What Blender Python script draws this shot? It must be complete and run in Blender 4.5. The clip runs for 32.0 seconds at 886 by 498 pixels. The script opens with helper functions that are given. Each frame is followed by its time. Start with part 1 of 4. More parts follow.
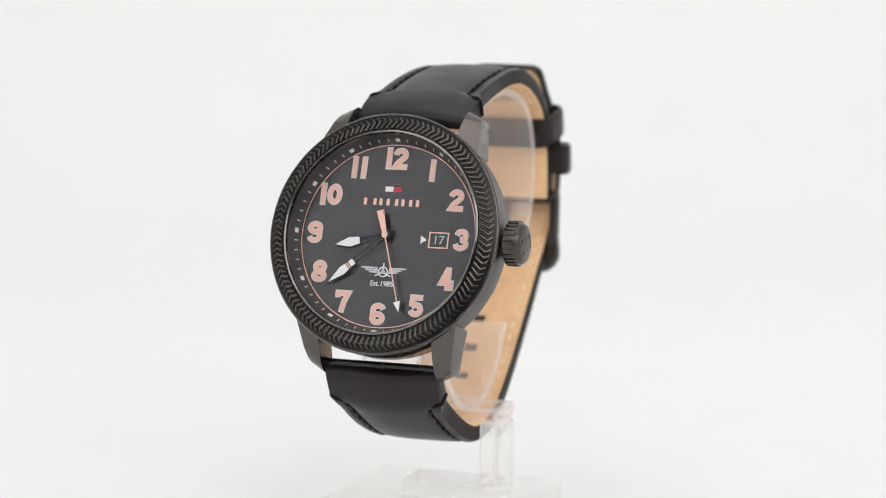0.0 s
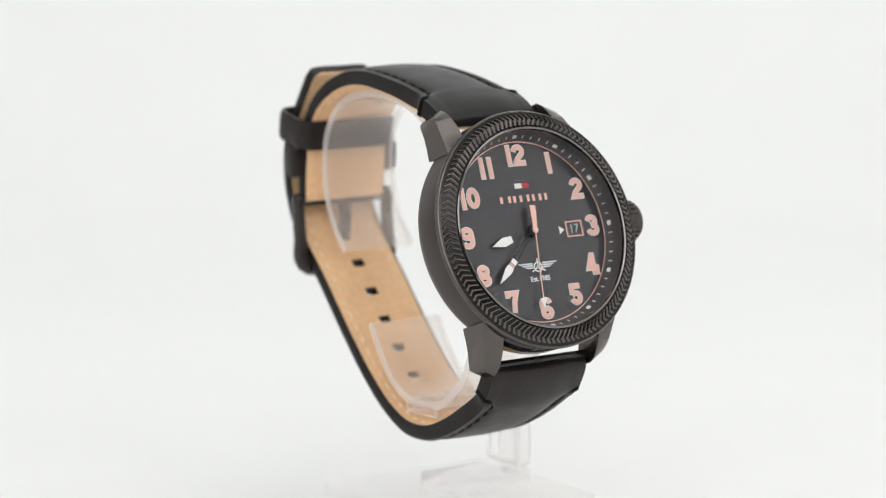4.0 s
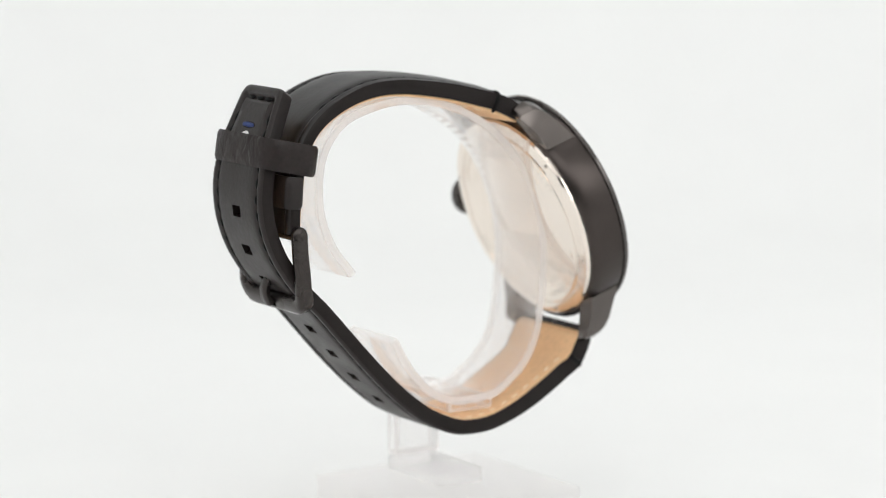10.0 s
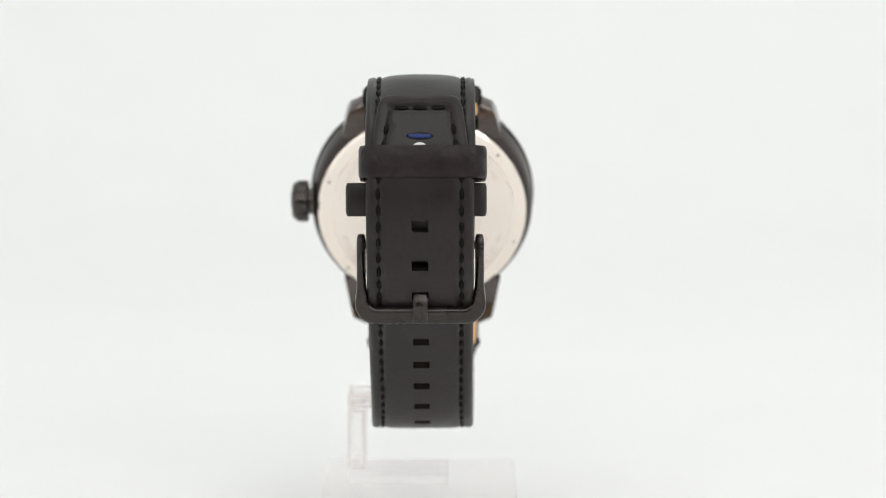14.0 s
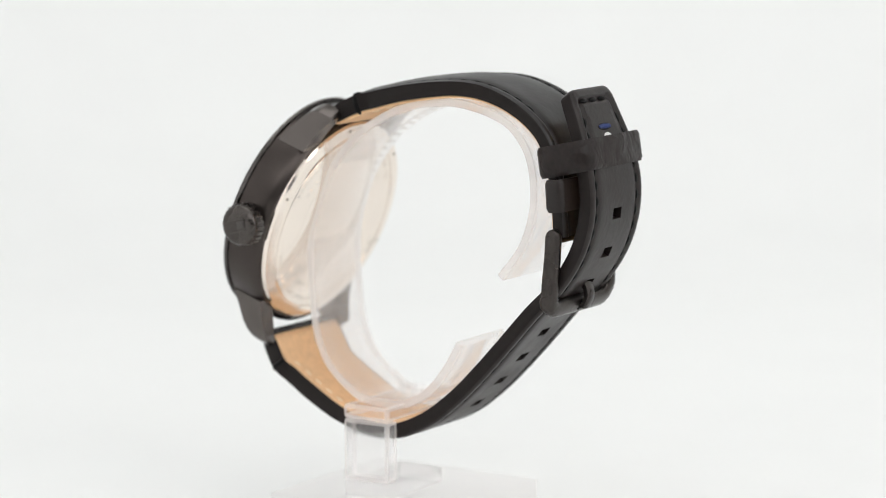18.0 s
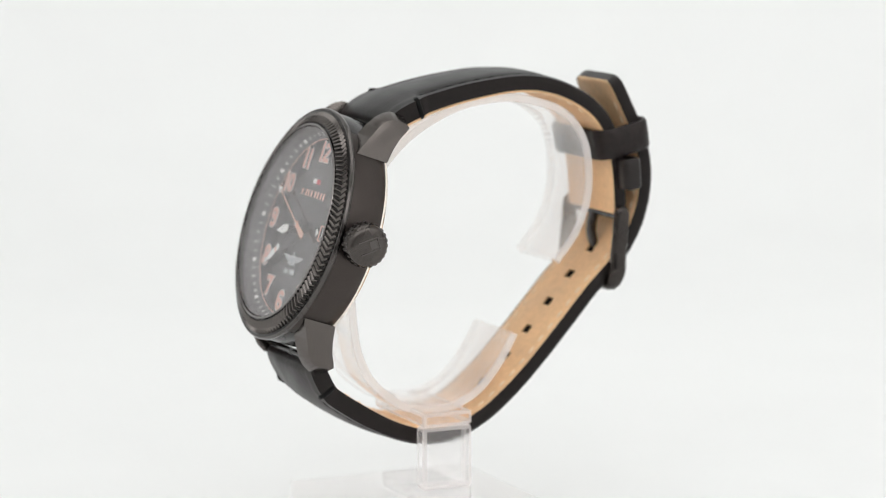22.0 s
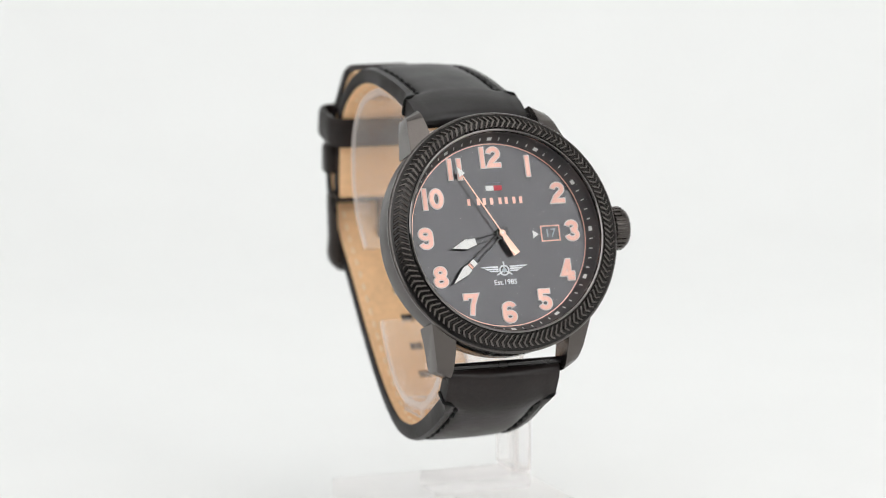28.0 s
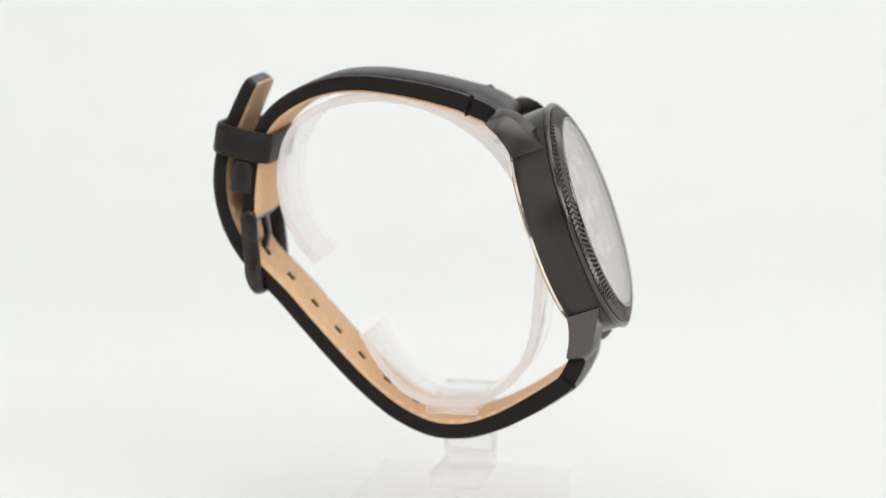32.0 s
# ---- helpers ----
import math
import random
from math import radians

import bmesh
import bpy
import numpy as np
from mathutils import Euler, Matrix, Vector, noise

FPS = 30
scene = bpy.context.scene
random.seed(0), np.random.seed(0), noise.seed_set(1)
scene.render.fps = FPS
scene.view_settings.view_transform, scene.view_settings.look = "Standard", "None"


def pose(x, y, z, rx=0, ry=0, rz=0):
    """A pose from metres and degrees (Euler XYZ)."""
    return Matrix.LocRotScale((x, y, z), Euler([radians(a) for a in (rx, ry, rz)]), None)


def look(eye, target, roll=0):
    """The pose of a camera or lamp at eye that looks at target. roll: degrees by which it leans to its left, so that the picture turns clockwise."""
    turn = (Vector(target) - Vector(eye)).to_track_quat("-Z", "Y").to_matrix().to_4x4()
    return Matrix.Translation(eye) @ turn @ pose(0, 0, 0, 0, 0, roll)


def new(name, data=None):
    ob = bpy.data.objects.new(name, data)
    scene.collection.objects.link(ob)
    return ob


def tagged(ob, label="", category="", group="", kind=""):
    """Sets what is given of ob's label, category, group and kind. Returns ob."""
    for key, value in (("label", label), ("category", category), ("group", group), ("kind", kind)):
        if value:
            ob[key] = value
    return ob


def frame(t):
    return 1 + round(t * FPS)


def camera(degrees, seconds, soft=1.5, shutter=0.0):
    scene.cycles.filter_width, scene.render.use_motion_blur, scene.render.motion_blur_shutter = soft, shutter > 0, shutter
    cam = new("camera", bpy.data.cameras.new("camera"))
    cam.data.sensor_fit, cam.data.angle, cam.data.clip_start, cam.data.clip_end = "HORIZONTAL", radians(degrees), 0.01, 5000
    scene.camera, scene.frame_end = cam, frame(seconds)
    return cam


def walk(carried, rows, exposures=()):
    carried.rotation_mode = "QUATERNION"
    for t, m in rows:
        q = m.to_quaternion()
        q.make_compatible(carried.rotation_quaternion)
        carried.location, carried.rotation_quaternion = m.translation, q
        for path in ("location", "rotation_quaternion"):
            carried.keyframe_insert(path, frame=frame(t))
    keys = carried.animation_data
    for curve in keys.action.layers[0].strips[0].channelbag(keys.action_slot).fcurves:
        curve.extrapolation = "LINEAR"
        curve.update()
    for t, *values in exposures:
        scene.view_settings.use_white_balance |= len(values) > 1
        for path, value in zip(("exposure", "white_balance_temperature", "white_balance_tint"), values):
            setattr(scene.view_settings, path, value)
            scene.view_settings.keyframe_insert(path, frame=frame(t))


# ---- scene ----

import functools

MM = 0.001
EYE = Vector((0.0, -0.54255, 0.138))
YAW, PITCH = 0.0036, 0.1482
AIM = EYE + Vector((math.sin(YAW) * math.cos(PITCH), math.cos(YAW) * math.cos(PITCH), -math.sin(PITCH)))

cam = camera(17.82, 32.0, soft=0.9)
cam.data.dof.use_dof = True
cam.data.dof.focus_distance = 0.516
cam.data.dof.aperture_fstop = 14.0
walk(cam, [(0.0, look(EYE, AIM, -0.08)), (32.0, look(EYE, AIM, -0.08))])

# ---- light: soft lamps and a white fabric tent, unseen and added round the table ----
world = bpy.data.worlds.new("studio")
world.use_nodes = True
world.node_tree.nodes["Background"].inputs[0].default_value = (1, 1, 1, 1)
world.node_tree.nodes["Background"].inputs[1].default_value = 0.05
scene.world = world
scene.view_settings.exposure = 0.0


def softbox(name, eye, target, wide, high, watts, colour=(1, 1, 1)):
    lamp = bpy.data.lights.new(name, "AREA")
    lamp.shape, lamp.size, lamp.size_y, lamp.energy, lamp.color = "RECTANGLE", wide, high, watts * LEVEL, colour
    ob = new(name, lamp)
    ob.matrix_world = look(eye, target)
    return ob


WARM = (0.995, 1, 0.995)
LEVEL = 0.788
softbox("lamp_roof", (0, -0.02, 1.28), (0, -0.02, 0), 1.0, 0.85, 4.5, WARM)
softbox("lamp_wall_west", (-0.89, -0.62, 0.65), (0, -0.62, 0.65), 1.1, 1.26, 2.0, WARM)
softbox("lamp_wall_east", (0.89, -0.27, 0.65), (0, -0.27, 0.65), 1.84, 1.26, 1.6, WARM)
softbox("lamp_front", (0.07, -1.08, 0.80), (0.02, 0, 0.10), 1.6, 0.7, 10.5, WARM)
softbox("lamp_front_east", (0.69, -0.63, 0.60), (0, -0.03, 0.06), 0.40, 0.40, 1.25, WARM)


# ---- materials ----
def mat(name, colour, rough=0.5, metal=0.0, spread=0.15, grain=900.0, bump=0.1, coat=0.0, spec=0.5, rough_spread=0.1, crease=0.0):
    """A surface with a coarse and a fine variation of colour, roughness and relief."""
    m = bpy.data.materials.new(name)
    m.use_nodes = True
    nt = m.node_tree
    b = nt.nodes["Principled BSDF"]
    b.inputs["Metallic"].default_value = metal
    b.inputs["Coat Weight"].default_value = coat
    b.inputs["Specular IOR Level"].default_value = spec
    tc = nt.nodes.new("ShaderNodeTexCoord")
    fine = nt.nodes.new("ShaderNodeTexNoise")
    fine.inputs["Scale"].default_value, fine.inputs["Detail"].default_value = grain, 4
    wide = nt.nodes.new("ShaderNodeTexNoise")
    wide.inputs["Scale"].default_value, wide.inputs["Detail"].default_value = grain * 0.12, 3
    for n in (fine, wide):
        nt.links.new(tc.outputs["Object"], n.inputs["Vector"])
    add = nt.nodes.new("ShaderNodeMath")
    add.operation = "ADD"
    nt.links.new(fine.outputs[0], add.inputs[0])
    nt.links.new(wide.outputs[0], add.inputs[1])
    ramp = nt.nodes.new("ShaderNodeMapRange")
    ramp.inputs[1].default_value, ramp.inputs[2].default_value = 0.7, 1.3
    ramp.inputs[3].default_value, ramp.inputs[4].default_value = 1 - spread, 1 + spread
    nt.links.new(add.outputs[0], ramp.inputs[0])
    mul = nt.nodes.new("ShaderNodeVectorMath")
    mul.operation = "SCALE"
    mul.inputs[0].default_value = colour[:3]
    nt.links.new(ramp.outputs[0], mul.inputs["Scale"])
    nt.links.new(mul.outputs[0], b.inputs["Base Color"])
    rr = nt.nodes.new("ShaderNodeMapRange")
    rr.inputs[1].default_value, rr.inputs[2].default_value = 0.35, 0.65
    rr.inputs[3].default_value, rr.inputs[4].default_value = max(0.02, rough - rough_spread), min(1, rough + rough_spread)
    nt.links.new(wide.outputs[0], rr.inputs[0])
    nt.links.new(rr.outputs[0], b.inputs["Roughness"])
    if bump:
        bm = nt.nodes.new("ShaderNodeBump")
        bm.inputs["Strength"].default_value, bm.inputs["Distance"].default_value = bump, 0.0002
        nt.links.new(fine.outputs[0], bm.inputs["Height"])
        nt.links.new(bm.outputs[0], b.inputs["Normal"])
        if crease:
            # soft creases a few millimetres long
            fold = nt.nodes.new("ShaderNodeTexNoise")
            fold.inputs["Scale"].default_value, fold.inputs["Detail"].default_value, fold.inputs["Distortion"].default_value = grain * 0.28, 2, 0.4
            nt.links.new(tc.outputs["Object"], fold.inputs["Vector"])
            big = nt.nodes.new("ShaderNodeBump")
            big.inputs["Strength"].default_value, big.inputs["Distance"].default_value = crease, 0.0005
            nt.links.new(fold.outputs[0], big.inputs["Height"])
            nt.links.new(big.outputs[0], bm.inputs["Normal"])
    return m


CLOTH = mat("grey_cloth", (0.12, 0.12, 0.123), 0.9, spread=0.05, grain=40, bump=0.0)
FABRIC = mat("white_fabric", (0.80, 0.80, 0.795), 0.9, spread=0.01, grain=40, bump=0.0)
SWEEP = mat("white_paper", (0.89, 0.895, 0.89), 0.7, spread=0.01, grain=30, bump=0.0)
STEEL = mat("black_steel", (0.062, 0.052, 0.048), 0.34, 0.92, spread=0.05, grain=2500, bump=0.05, rough_spread=0.03)
STEEL_SATIN = mat("ridge_lit_satin_steel", (0.125, 0.112, 0.105), 0.20, 0.95, spread=0.08, grain=2500, bump=0.03)
LUG_STEEL = mat("faceted_black_steel", (0.118, 0.104, 0.097), 0.22, 0.92, spread=0.06, grain=2500, bump=0.03, rough_spread=0.03)
BUCKLE_STEEL = mat("black_buckle_steel", (0.055, 0.048, 0.045), 0.27, 0.9, spread=0.12, grain=2000, bump=0.04)
CROWN_STEEL = mat("glossy_black_crown_steel", (0.082, 0.073, 0.068), 0.27, 0.92, spread=0.12, grain=2000, bump=0.03)
GUNMETAL = mat("groove_shaded_gloss_steel", (0.028, 0.026, 0.025), 0.24, 0.8, spread=0.08, grain=1800, bump=0.0)
ROSE_METAL = mat("rose_gold_metal", (0.84, 0.52, 0.42), 0.35, 0.6, spread=0.05, grain=2500, bump=0.0)
LIP = mat("polished_grey_steel", (0.21, 0.195, 0.19), 0.13, 1.0, spread=0.05, grain=1800, bump=0.0)
RIM = mat("satin_grey_steel", (0.10, 0.091, 0.087), 0.20, 1.0, spread=0.06, grain=2000, bump=0.0)
STEEL_DARK = mat("black_steel_polished", (0.045, 0.043, 0.043), 0.18, 0.8, spread=0.08, grain=1500, bump=0.0)
BACK = mat("polished_caseback", (0.91, 0.825, 0.745), 0.11, 0.95, spread=0.03, grain=120, bump=0.0, rough_spread=0.03)
NOTCH = mat("shaded_notch_steel", (0.42, 0.38, 0.34), 0.35, 0.9, spread=0.05, grain=900, bump=0.0)
ETCHED = mat("etched_caseback", (0.86, 0.785, 0.705), 0.15, 0.94, spread=0.05, grain=900, bump=0.0)
DIAL = mat("lacquered_black_dial", (0.033, 0.0315, 0.034), 0.14, spread=0.0, grain=1500, bump=0.0, spec=0.72, rough_spread=0.0)
DIAL.node_tree.nodes["Principled BSDF"].inputs["IOR"].default_value = 1.5
DIAL.node_tree.nodes["Principled BSDF"].inputs["Specular Tint"].default_value = (0.97, 0.96, 1, 1)
REHAUT = mat("satin_black_ring", (0.052, 0.050, 0.052), 0.40, spread=0.05, grain=1500, bump=0.0, spec=1.0)
ROSE = mat("rose_gold_paint", (0.82, 0.49, 0.405), 0.40, 0.35, spread=0.06, grain=2500, bump=0.02)
PALE = mat("pale_print", (0.72, 0.66, 0.64), 0.45, spread=0.05, grain=2500, bump=0.0)
DATE = mat("pale_blue_print", (0.42, 0.47, 0.50), 0.5, spread=0.05, grain=2500, bump=0.0)
WHITE = mat("white_lume", (0.85, 0.85, 0.83), 0.5, spread=0.03, grain=2500, bump=0.02)
RED = mat("red_print", (0.50, 0.03, 0.05), 0.45, spread=0.05, grain=2500, bump=0.0)
NAVY = mat("navy_print", (0.10, 0.10, 0.15), 0.45, spread=0.05, grain=2500, bump=0.0)
SILVER = mat("silver_print", (0.66, 0.68, 0.70), 0.4, 0.3, spread=0.05, grain=2500, bump=0.0)
BLACK_HAND = mat("black_hand", (0.05, 0.05, 0.05), 0.3, 0.7, spread=0.05, grain=2500, bump=0.0)
LEATHER = mat("black_leather", (0.0125, 0.0080, 0.0071), 0.39, spread=0.25, grain=1100, bump=0.25, spec=0.35, crease=0.05, rough_spread=0.06)
LEATHER_SMOOTH = mat("smooth_black_leather", (0.0085, 0.0064, 0.0062), 0.40, spread=0.25, grain=1100, bump=0.18, spec=0.42, crease=0.03, rough_spread=0.04)
LOOP_LEATHER = mat("creased_black_leather", (0.0145, 0.0098, 0.0090), 0.40, spread=0.35, grain=1000, bump=0.35, spec=0.26, crease=1.0)
LEATHER_EDGE = mat("painted_leather_edge", (0.012, 0.0085, 0.0078), 0.5, spread=0.2, grain=900, bump=0.15, spec=0.2)
TAN = mat("tan_lining", (0.85, 0.55, 0.305), 0.62, spread=0.10, grain=900, bump=0.2)
THREAD = mat("black_thread", (0.002, 0.002, 0.002), 0.5, spec=0.15, spread=0.2, grain=4000, bump=0.3)
CREAM_THREAD = mat("cream_thread", (0.86, 0.66, 0.46), 0.6, spread=0.1, grain=4000, bump=0.2)
BLUE_THREAD = mat("blue_thread", (0.012, 0.03, 0.14), 0.5, spread=0.15, grain=4000, bump=0.3)


def acrylic(name, haze, face_on, rough=0.03, tint=(0.997, 0.994, 0.994), edge_on=1.0, sheen=(1, 1, 1), bend=5.0):
    """Clear sheet: light passes straight through, the surface mirrors by its angle, and a little milky white scatters
    it, painting in a pale veil of light.
    """
    m = bpy.data.materials.new(name)
    m.use_nodes = True
    nt = m.node_tree
    nt.nodes.remove(nt.nodes["Principled BSDF"])
    clear, gloss = nt.nodes.new("ShaderNodeBsdfTransparent"), nt.nodes.new("ShaderNodeBsdfGlossy")
    clear.inputs[0].default_value = (*tint, 1)
    gloss.inputs[0].default_value = (*sheen, 1)
    gloss.inputs["Roughness"].default_value = rough
    diffuse, lucent = nt.nodes.new("ShaderNodeBsdfDiffuse"), nt.nodes.new("ShaderNodeBsdfTranslucent")
    diffuse.inputs[0].default_value = lucent.inputs[0].default_value = (0.99, 0.94, 0.92, 1)
    milk, body, top = (nt.nodes.new("ShaderNodeMixShader") for _ in range(3))
    slant = nt.nodes.new("ShaderNodeLayerWeight")
    slant.inputs[0].default_value = 0.5
    steep, mirror = nt.nodes.new("ShaderNodeMath"), nt.nodes.new("ShaderNodeMapRange")
    steep.operation = "POWER"
    steep.inputs[1].default_value = bend
    mirror.inputs[3].default_value, mirror.inputs[4].default_value = face_on, edge_on
    nt.links.new(slant.outputs["Facing"], steep.inputs[0])
    nt.links.new(steep.outputs[0], mirror.inputs[0])
    veil_noise = nt.nodes.new("ShaderNodeTexNoise")
    veil_noise.inputs["Scale"].default_value = 350
    level = nt.nodes.new("ShaderNodeMapRange")
    level.inputs[1].default_value, level.inputs[2].default_value = 0.3, 0.7
    level.inputs[3].default_value, level.inputs[4].default_value = haze * 0.8, min(1.0, haze * 1.2)
    nt.links.new(veil_noise.outputs[0], level.inputs[0])
    nt.links.new(diffuse.outputs[0], milk.inputs[1])
    nt.links.new(lucent.outputs[0], milk.inputs[2])
    nt.links.new(level.outputs[0], body.inputs[0])
    nt.links.new(clear.outputs[0], body.inputs[1])
    nt.links.new(milk.outputs[0], body.inputs[2])
    nt.links.new(mirror.outputs[0], top.inputs[0])
    nt.links.new(body.outputs[0], top.inputs[1])
    nt.links.new(gloss.outputs[0], top.inputs[2])
    nt.links.new(top.outputs[0], nt.nodes["Material Output"].inputs[0])
    return m


# milky white stands in for the bright refraction along the acrylic's edges
EDGE_SHINE = acrylic("whitened_acrylic_edge", 0.48, 0.02, edge_on=0.2)
CRYSTAL = acrylic("watch_crystal", 0.0, 0.0, 0.06, (0.99, 0.99, 0.99), sheen=(1, 0.955, 0.96), bend=3.7)


def solid_acrylic(name, haze, bending):
    """Solid clear plastic that bends light, with milky white mixed in to paint its brightness."""
    m = bpy.data.materials.new(name)
    m.use_nodes = True
    nt = m.node_tree
    nt.nodes.remove(nt.nodes["Principled BSDF"])
    glass, milk, mix = nt.nodes.new("ShaderNodeBsdfGlass"), nt.nodes.new("ShaderNodeMixShader"), nt.nodes.new("ShaderNodeMixShader")
    diffuse, lucent = nt.nodes.new("ShaderNodeBsdfDiffuse"), nt.nodes.new("ShaderNodeBsdfTranslucent")
    diffuse.inputs[0].default_value = lucent.inputs[0].default_value = (0.985, 0.955, 0.945, 1)
    clear, body = nt.nodes.new("ShaderNodeBsdfTransparent"), nt.nodes.new("ShaderNodeMixShader")
    clear.inputs[0].default_value = (0.998, 0.994, 0.993, 1)
    body.inputs[0].default_value = bending
    glass.inputs["Color"].default_value = (1.0, 0.996, 0.995, 1)
    glass.inputs["IOR"].default_value, glass.inputs["Roughness"].default_value = 1.47, 0.02
    milk_noise, level = nt.nodes.new("ShaderNodeTexNoise"), nt.nodes.new("ShaderNodeMapRange")
    milk_noise.inputs["Scale"].default_value = 250
    level.inputs[1].default_value, level.inputs[2].default_value = 0.3, 0.7
    level.inputs[3].default_value, level.inputs[4].default_value = haze * 0.7, haze * 1.3
    nt.links.new(milk_noise.outputs[0], level.inputs[0])
    nt.links.new(diffuse.outputs[0], milk.inputs[1])
    nt.links.new(lucent.outputs[0], milk.inputs[2])
    nt.links.new(level.outputs[0], mix.inputs[0])
    nt.links.new(clear.outputs[0], body.inputs[1])
    nt.links.new(glass.outputs[0], body.inputs[2])
    nt.links.new(body.outputs[0], mix.inputs[1])
    nt.links.new(milk.outputs[0], mix.inputs[2])
    nt.links.new(mix.outputs[0], nt.nodes["Material Output"].inputs[0])
    return m


ACRYLIC = acrylic("clear_acrylic", 0.155, 0.03, edge_on=0.85, bend=3.4)
BLOCK = solid_acrylic("solid_clear_acrylic", 0.10, 0.28)
PLATE = acrylic("clear_acrylic_plate", 0.13, 0.01, edge_on=0.25)


# ---- mesh helpers ----
def part(name, bm, material, parent, label="", smooth=35, shift=None):
    """Links a bmesh as one mesh object under a thing or a part."""
    me = bpy.data.meshes.new(name)
    bmesh.ops.recalc_face_normals(bm, faces=bm.faces)
    if shift is not None:
        bmesh.ops.transform(bm, matrix=shift, verts=bm.verts)
    if smooth:
        for f in bm.faces:
            f.smooth = True
        for e in bm.edges:
            e.smooth = len(e.link_faces) < 2 or e.calc_face_angle(3.0) < radians(smooth)
    bm.to_mesh(me)
    bm.free()
    me.materials.append(material)
    ob = new(name, me)
    ob.parent = parent
    if label:
        tagged(ob, label)
    return ob


def structure(name, bm, material, label, smooth=35):
    ob = part(name, bm, material, None, label, smooth)
    return tagged(ob, kind="structure")


def box(bm, x0, x1, y0, y1, z0, z1, bevel=0.0, m=None):
    made = bmesh.ops.create_cube(bm, size=1.0, matrix=Matrix.Translation(((x0 + x1) / 2, (y0 + y1) / 2, (z0 + z1) / 2)) @ Matrix.Diagonal((x1 - x0, y1 - y0, z1 - z0, 1)))
    vs = made["verts"]
    if bevel:
        es = list({e for v in vs for e in v.link_edges})
        out = bmesh.ops.bevel(bm, geom=es, offset=bevel, segments=2, profile=0.6, affect="EDGES")
        vs = list({v for f in out["faces"] for v in f.verts} | {v for v in vs if v.is_valid})
    if m is not None:
        bmesh.ops.transform(bm, matrix=m, verts=vs)
    return vs


def prism(bm, outline, low, high, place, bevel=0.0):
    """A closed outline (u, v) between two heights w; place(u, v, w) gives the point."""
    a = [bm.verts.new(place(u, v, low)) for u, v in outline]
    b = [bm.verts.new(place(u, v, high)) for u, v in outline]
    n = len(outline)
    fs = [bm.faces.new(a[::-1]), bm.faces.new(b)]
    for i in range(n):
        fs.append(bm.faces.new((a[i], a[(i + 1) % n], b[(i + 1) % n], b[i])))
    if bevel:
        es = list({e for f in fs for e in f.edges})
        bmesh.ops.bevel(bm, geom=es, offset=bevel, segments=2, profile=0.6, affect="EDGES", clamp_overlap=True)


def revolve(bm, profile, steps=128, closed=True):
    """Turns an outline (r, n) round the dial's axis."""
    rings = []
    for k in range(steps):
        c, s = math.cos(2 * math.pi * k / steps), math.sin(2 * math.pi * k / steps)
        rings.append([bm.verts.new((r * c, r * s, n)) for r, n in profile])
    last = len(profile) if closed else len(profile) - 1
    for k in range(steps):
        a, b = rings[k], rings[(k + 1) % steps]
        for i in range(last):
            j = (i + 1) % len(profile)
            bm.faces.new((a[i], b[i], b[j], a[j]))
    if not closed:
        for i in (0, -1):
            bm.faces.new([r[i] for r in rings])


def ribbon(bm, pts, width, n0, n1, closed=False):
    """A flat bar of constant width along a line of points on the dial, with mitred bends."""
    pts = [Vector(p) for p in pts]
    n = len(pts)
    left, right = [], []
    for i, p in enumerate(pts):
        a = pts[i - 1] if i or closed else None
        b = pts[(i + 1) % n] if i < n - 1 or closed else None
        d0 = (p - a).normalized() if a is not None else None
        d1 = (b - p).normalized() if b is not None else None
        d0, d1 = d0 or d1, d1 or d0
        t = (d0 + d1).normalized()
        side = Vector((-t.y, t.x))
        k = width / 2 / max(0.5, side.dot(Vector((-d1.y, d1.x))))
        left.append(p + side * k)
        right.append(p - side * k)
    v = [[bm.verts.new((q.x, q.y, h)) for q in row] for row in (left, right) for h in (n0, n1)]
    ll, lh, rl, rh = v
    for i in range(n if closed else n - 1):
        j = (i + 1) % n
        for a, b in ((lh, rh), (rl, ll), (ll, lh), (rh, rl)):
            bm.faces.new((a[i], a[j], b[j], b[i]))
    if not closed:
        for i in (0, n - 1):
            bm.faces.new((ll[i], lh[i], rh[i], rl[i]))


def arc(cx, cy, rx, ry, a0, a1, steps=12):
    return [(cx + rx * math.cos(radians(a0 + (a1 - a0) * i / steps)), cy + ry * math.sin(radians(a0 + (a1 - a0) * i / steps))) for i in range(steps + 1)]


def letters(text, size, bold=0.0, spacing=1.0):
    """Words in the built-in font as a flat bmesh, centred on the origin."""
    cu = bpy.data.curves.new("words", "FONT")
    cu.body, cu.size, cu.offset, cu.align_x, cu.align_y, cu.space_character = text, size, bold, "CENTER", "CENTER", spacing
    cu.extrude = size * 0.02
    ob = bpy.data.objects.new("words", cu)
    scene.collection.objects.link(ob)
    dg = bpy.context.evaluated_depsgraph_get()
    dg.update()
    me = bpy.data.meshes.new_from_object(ob.evaluated_get(dg))
    bm = bmesh.new()
    bm.from_mesh(me)
    bpy.data.objects.remove(ob)
    bpy.data.curves.remove(cu)
    bpy.data.meshes.remove(me)
    return bm


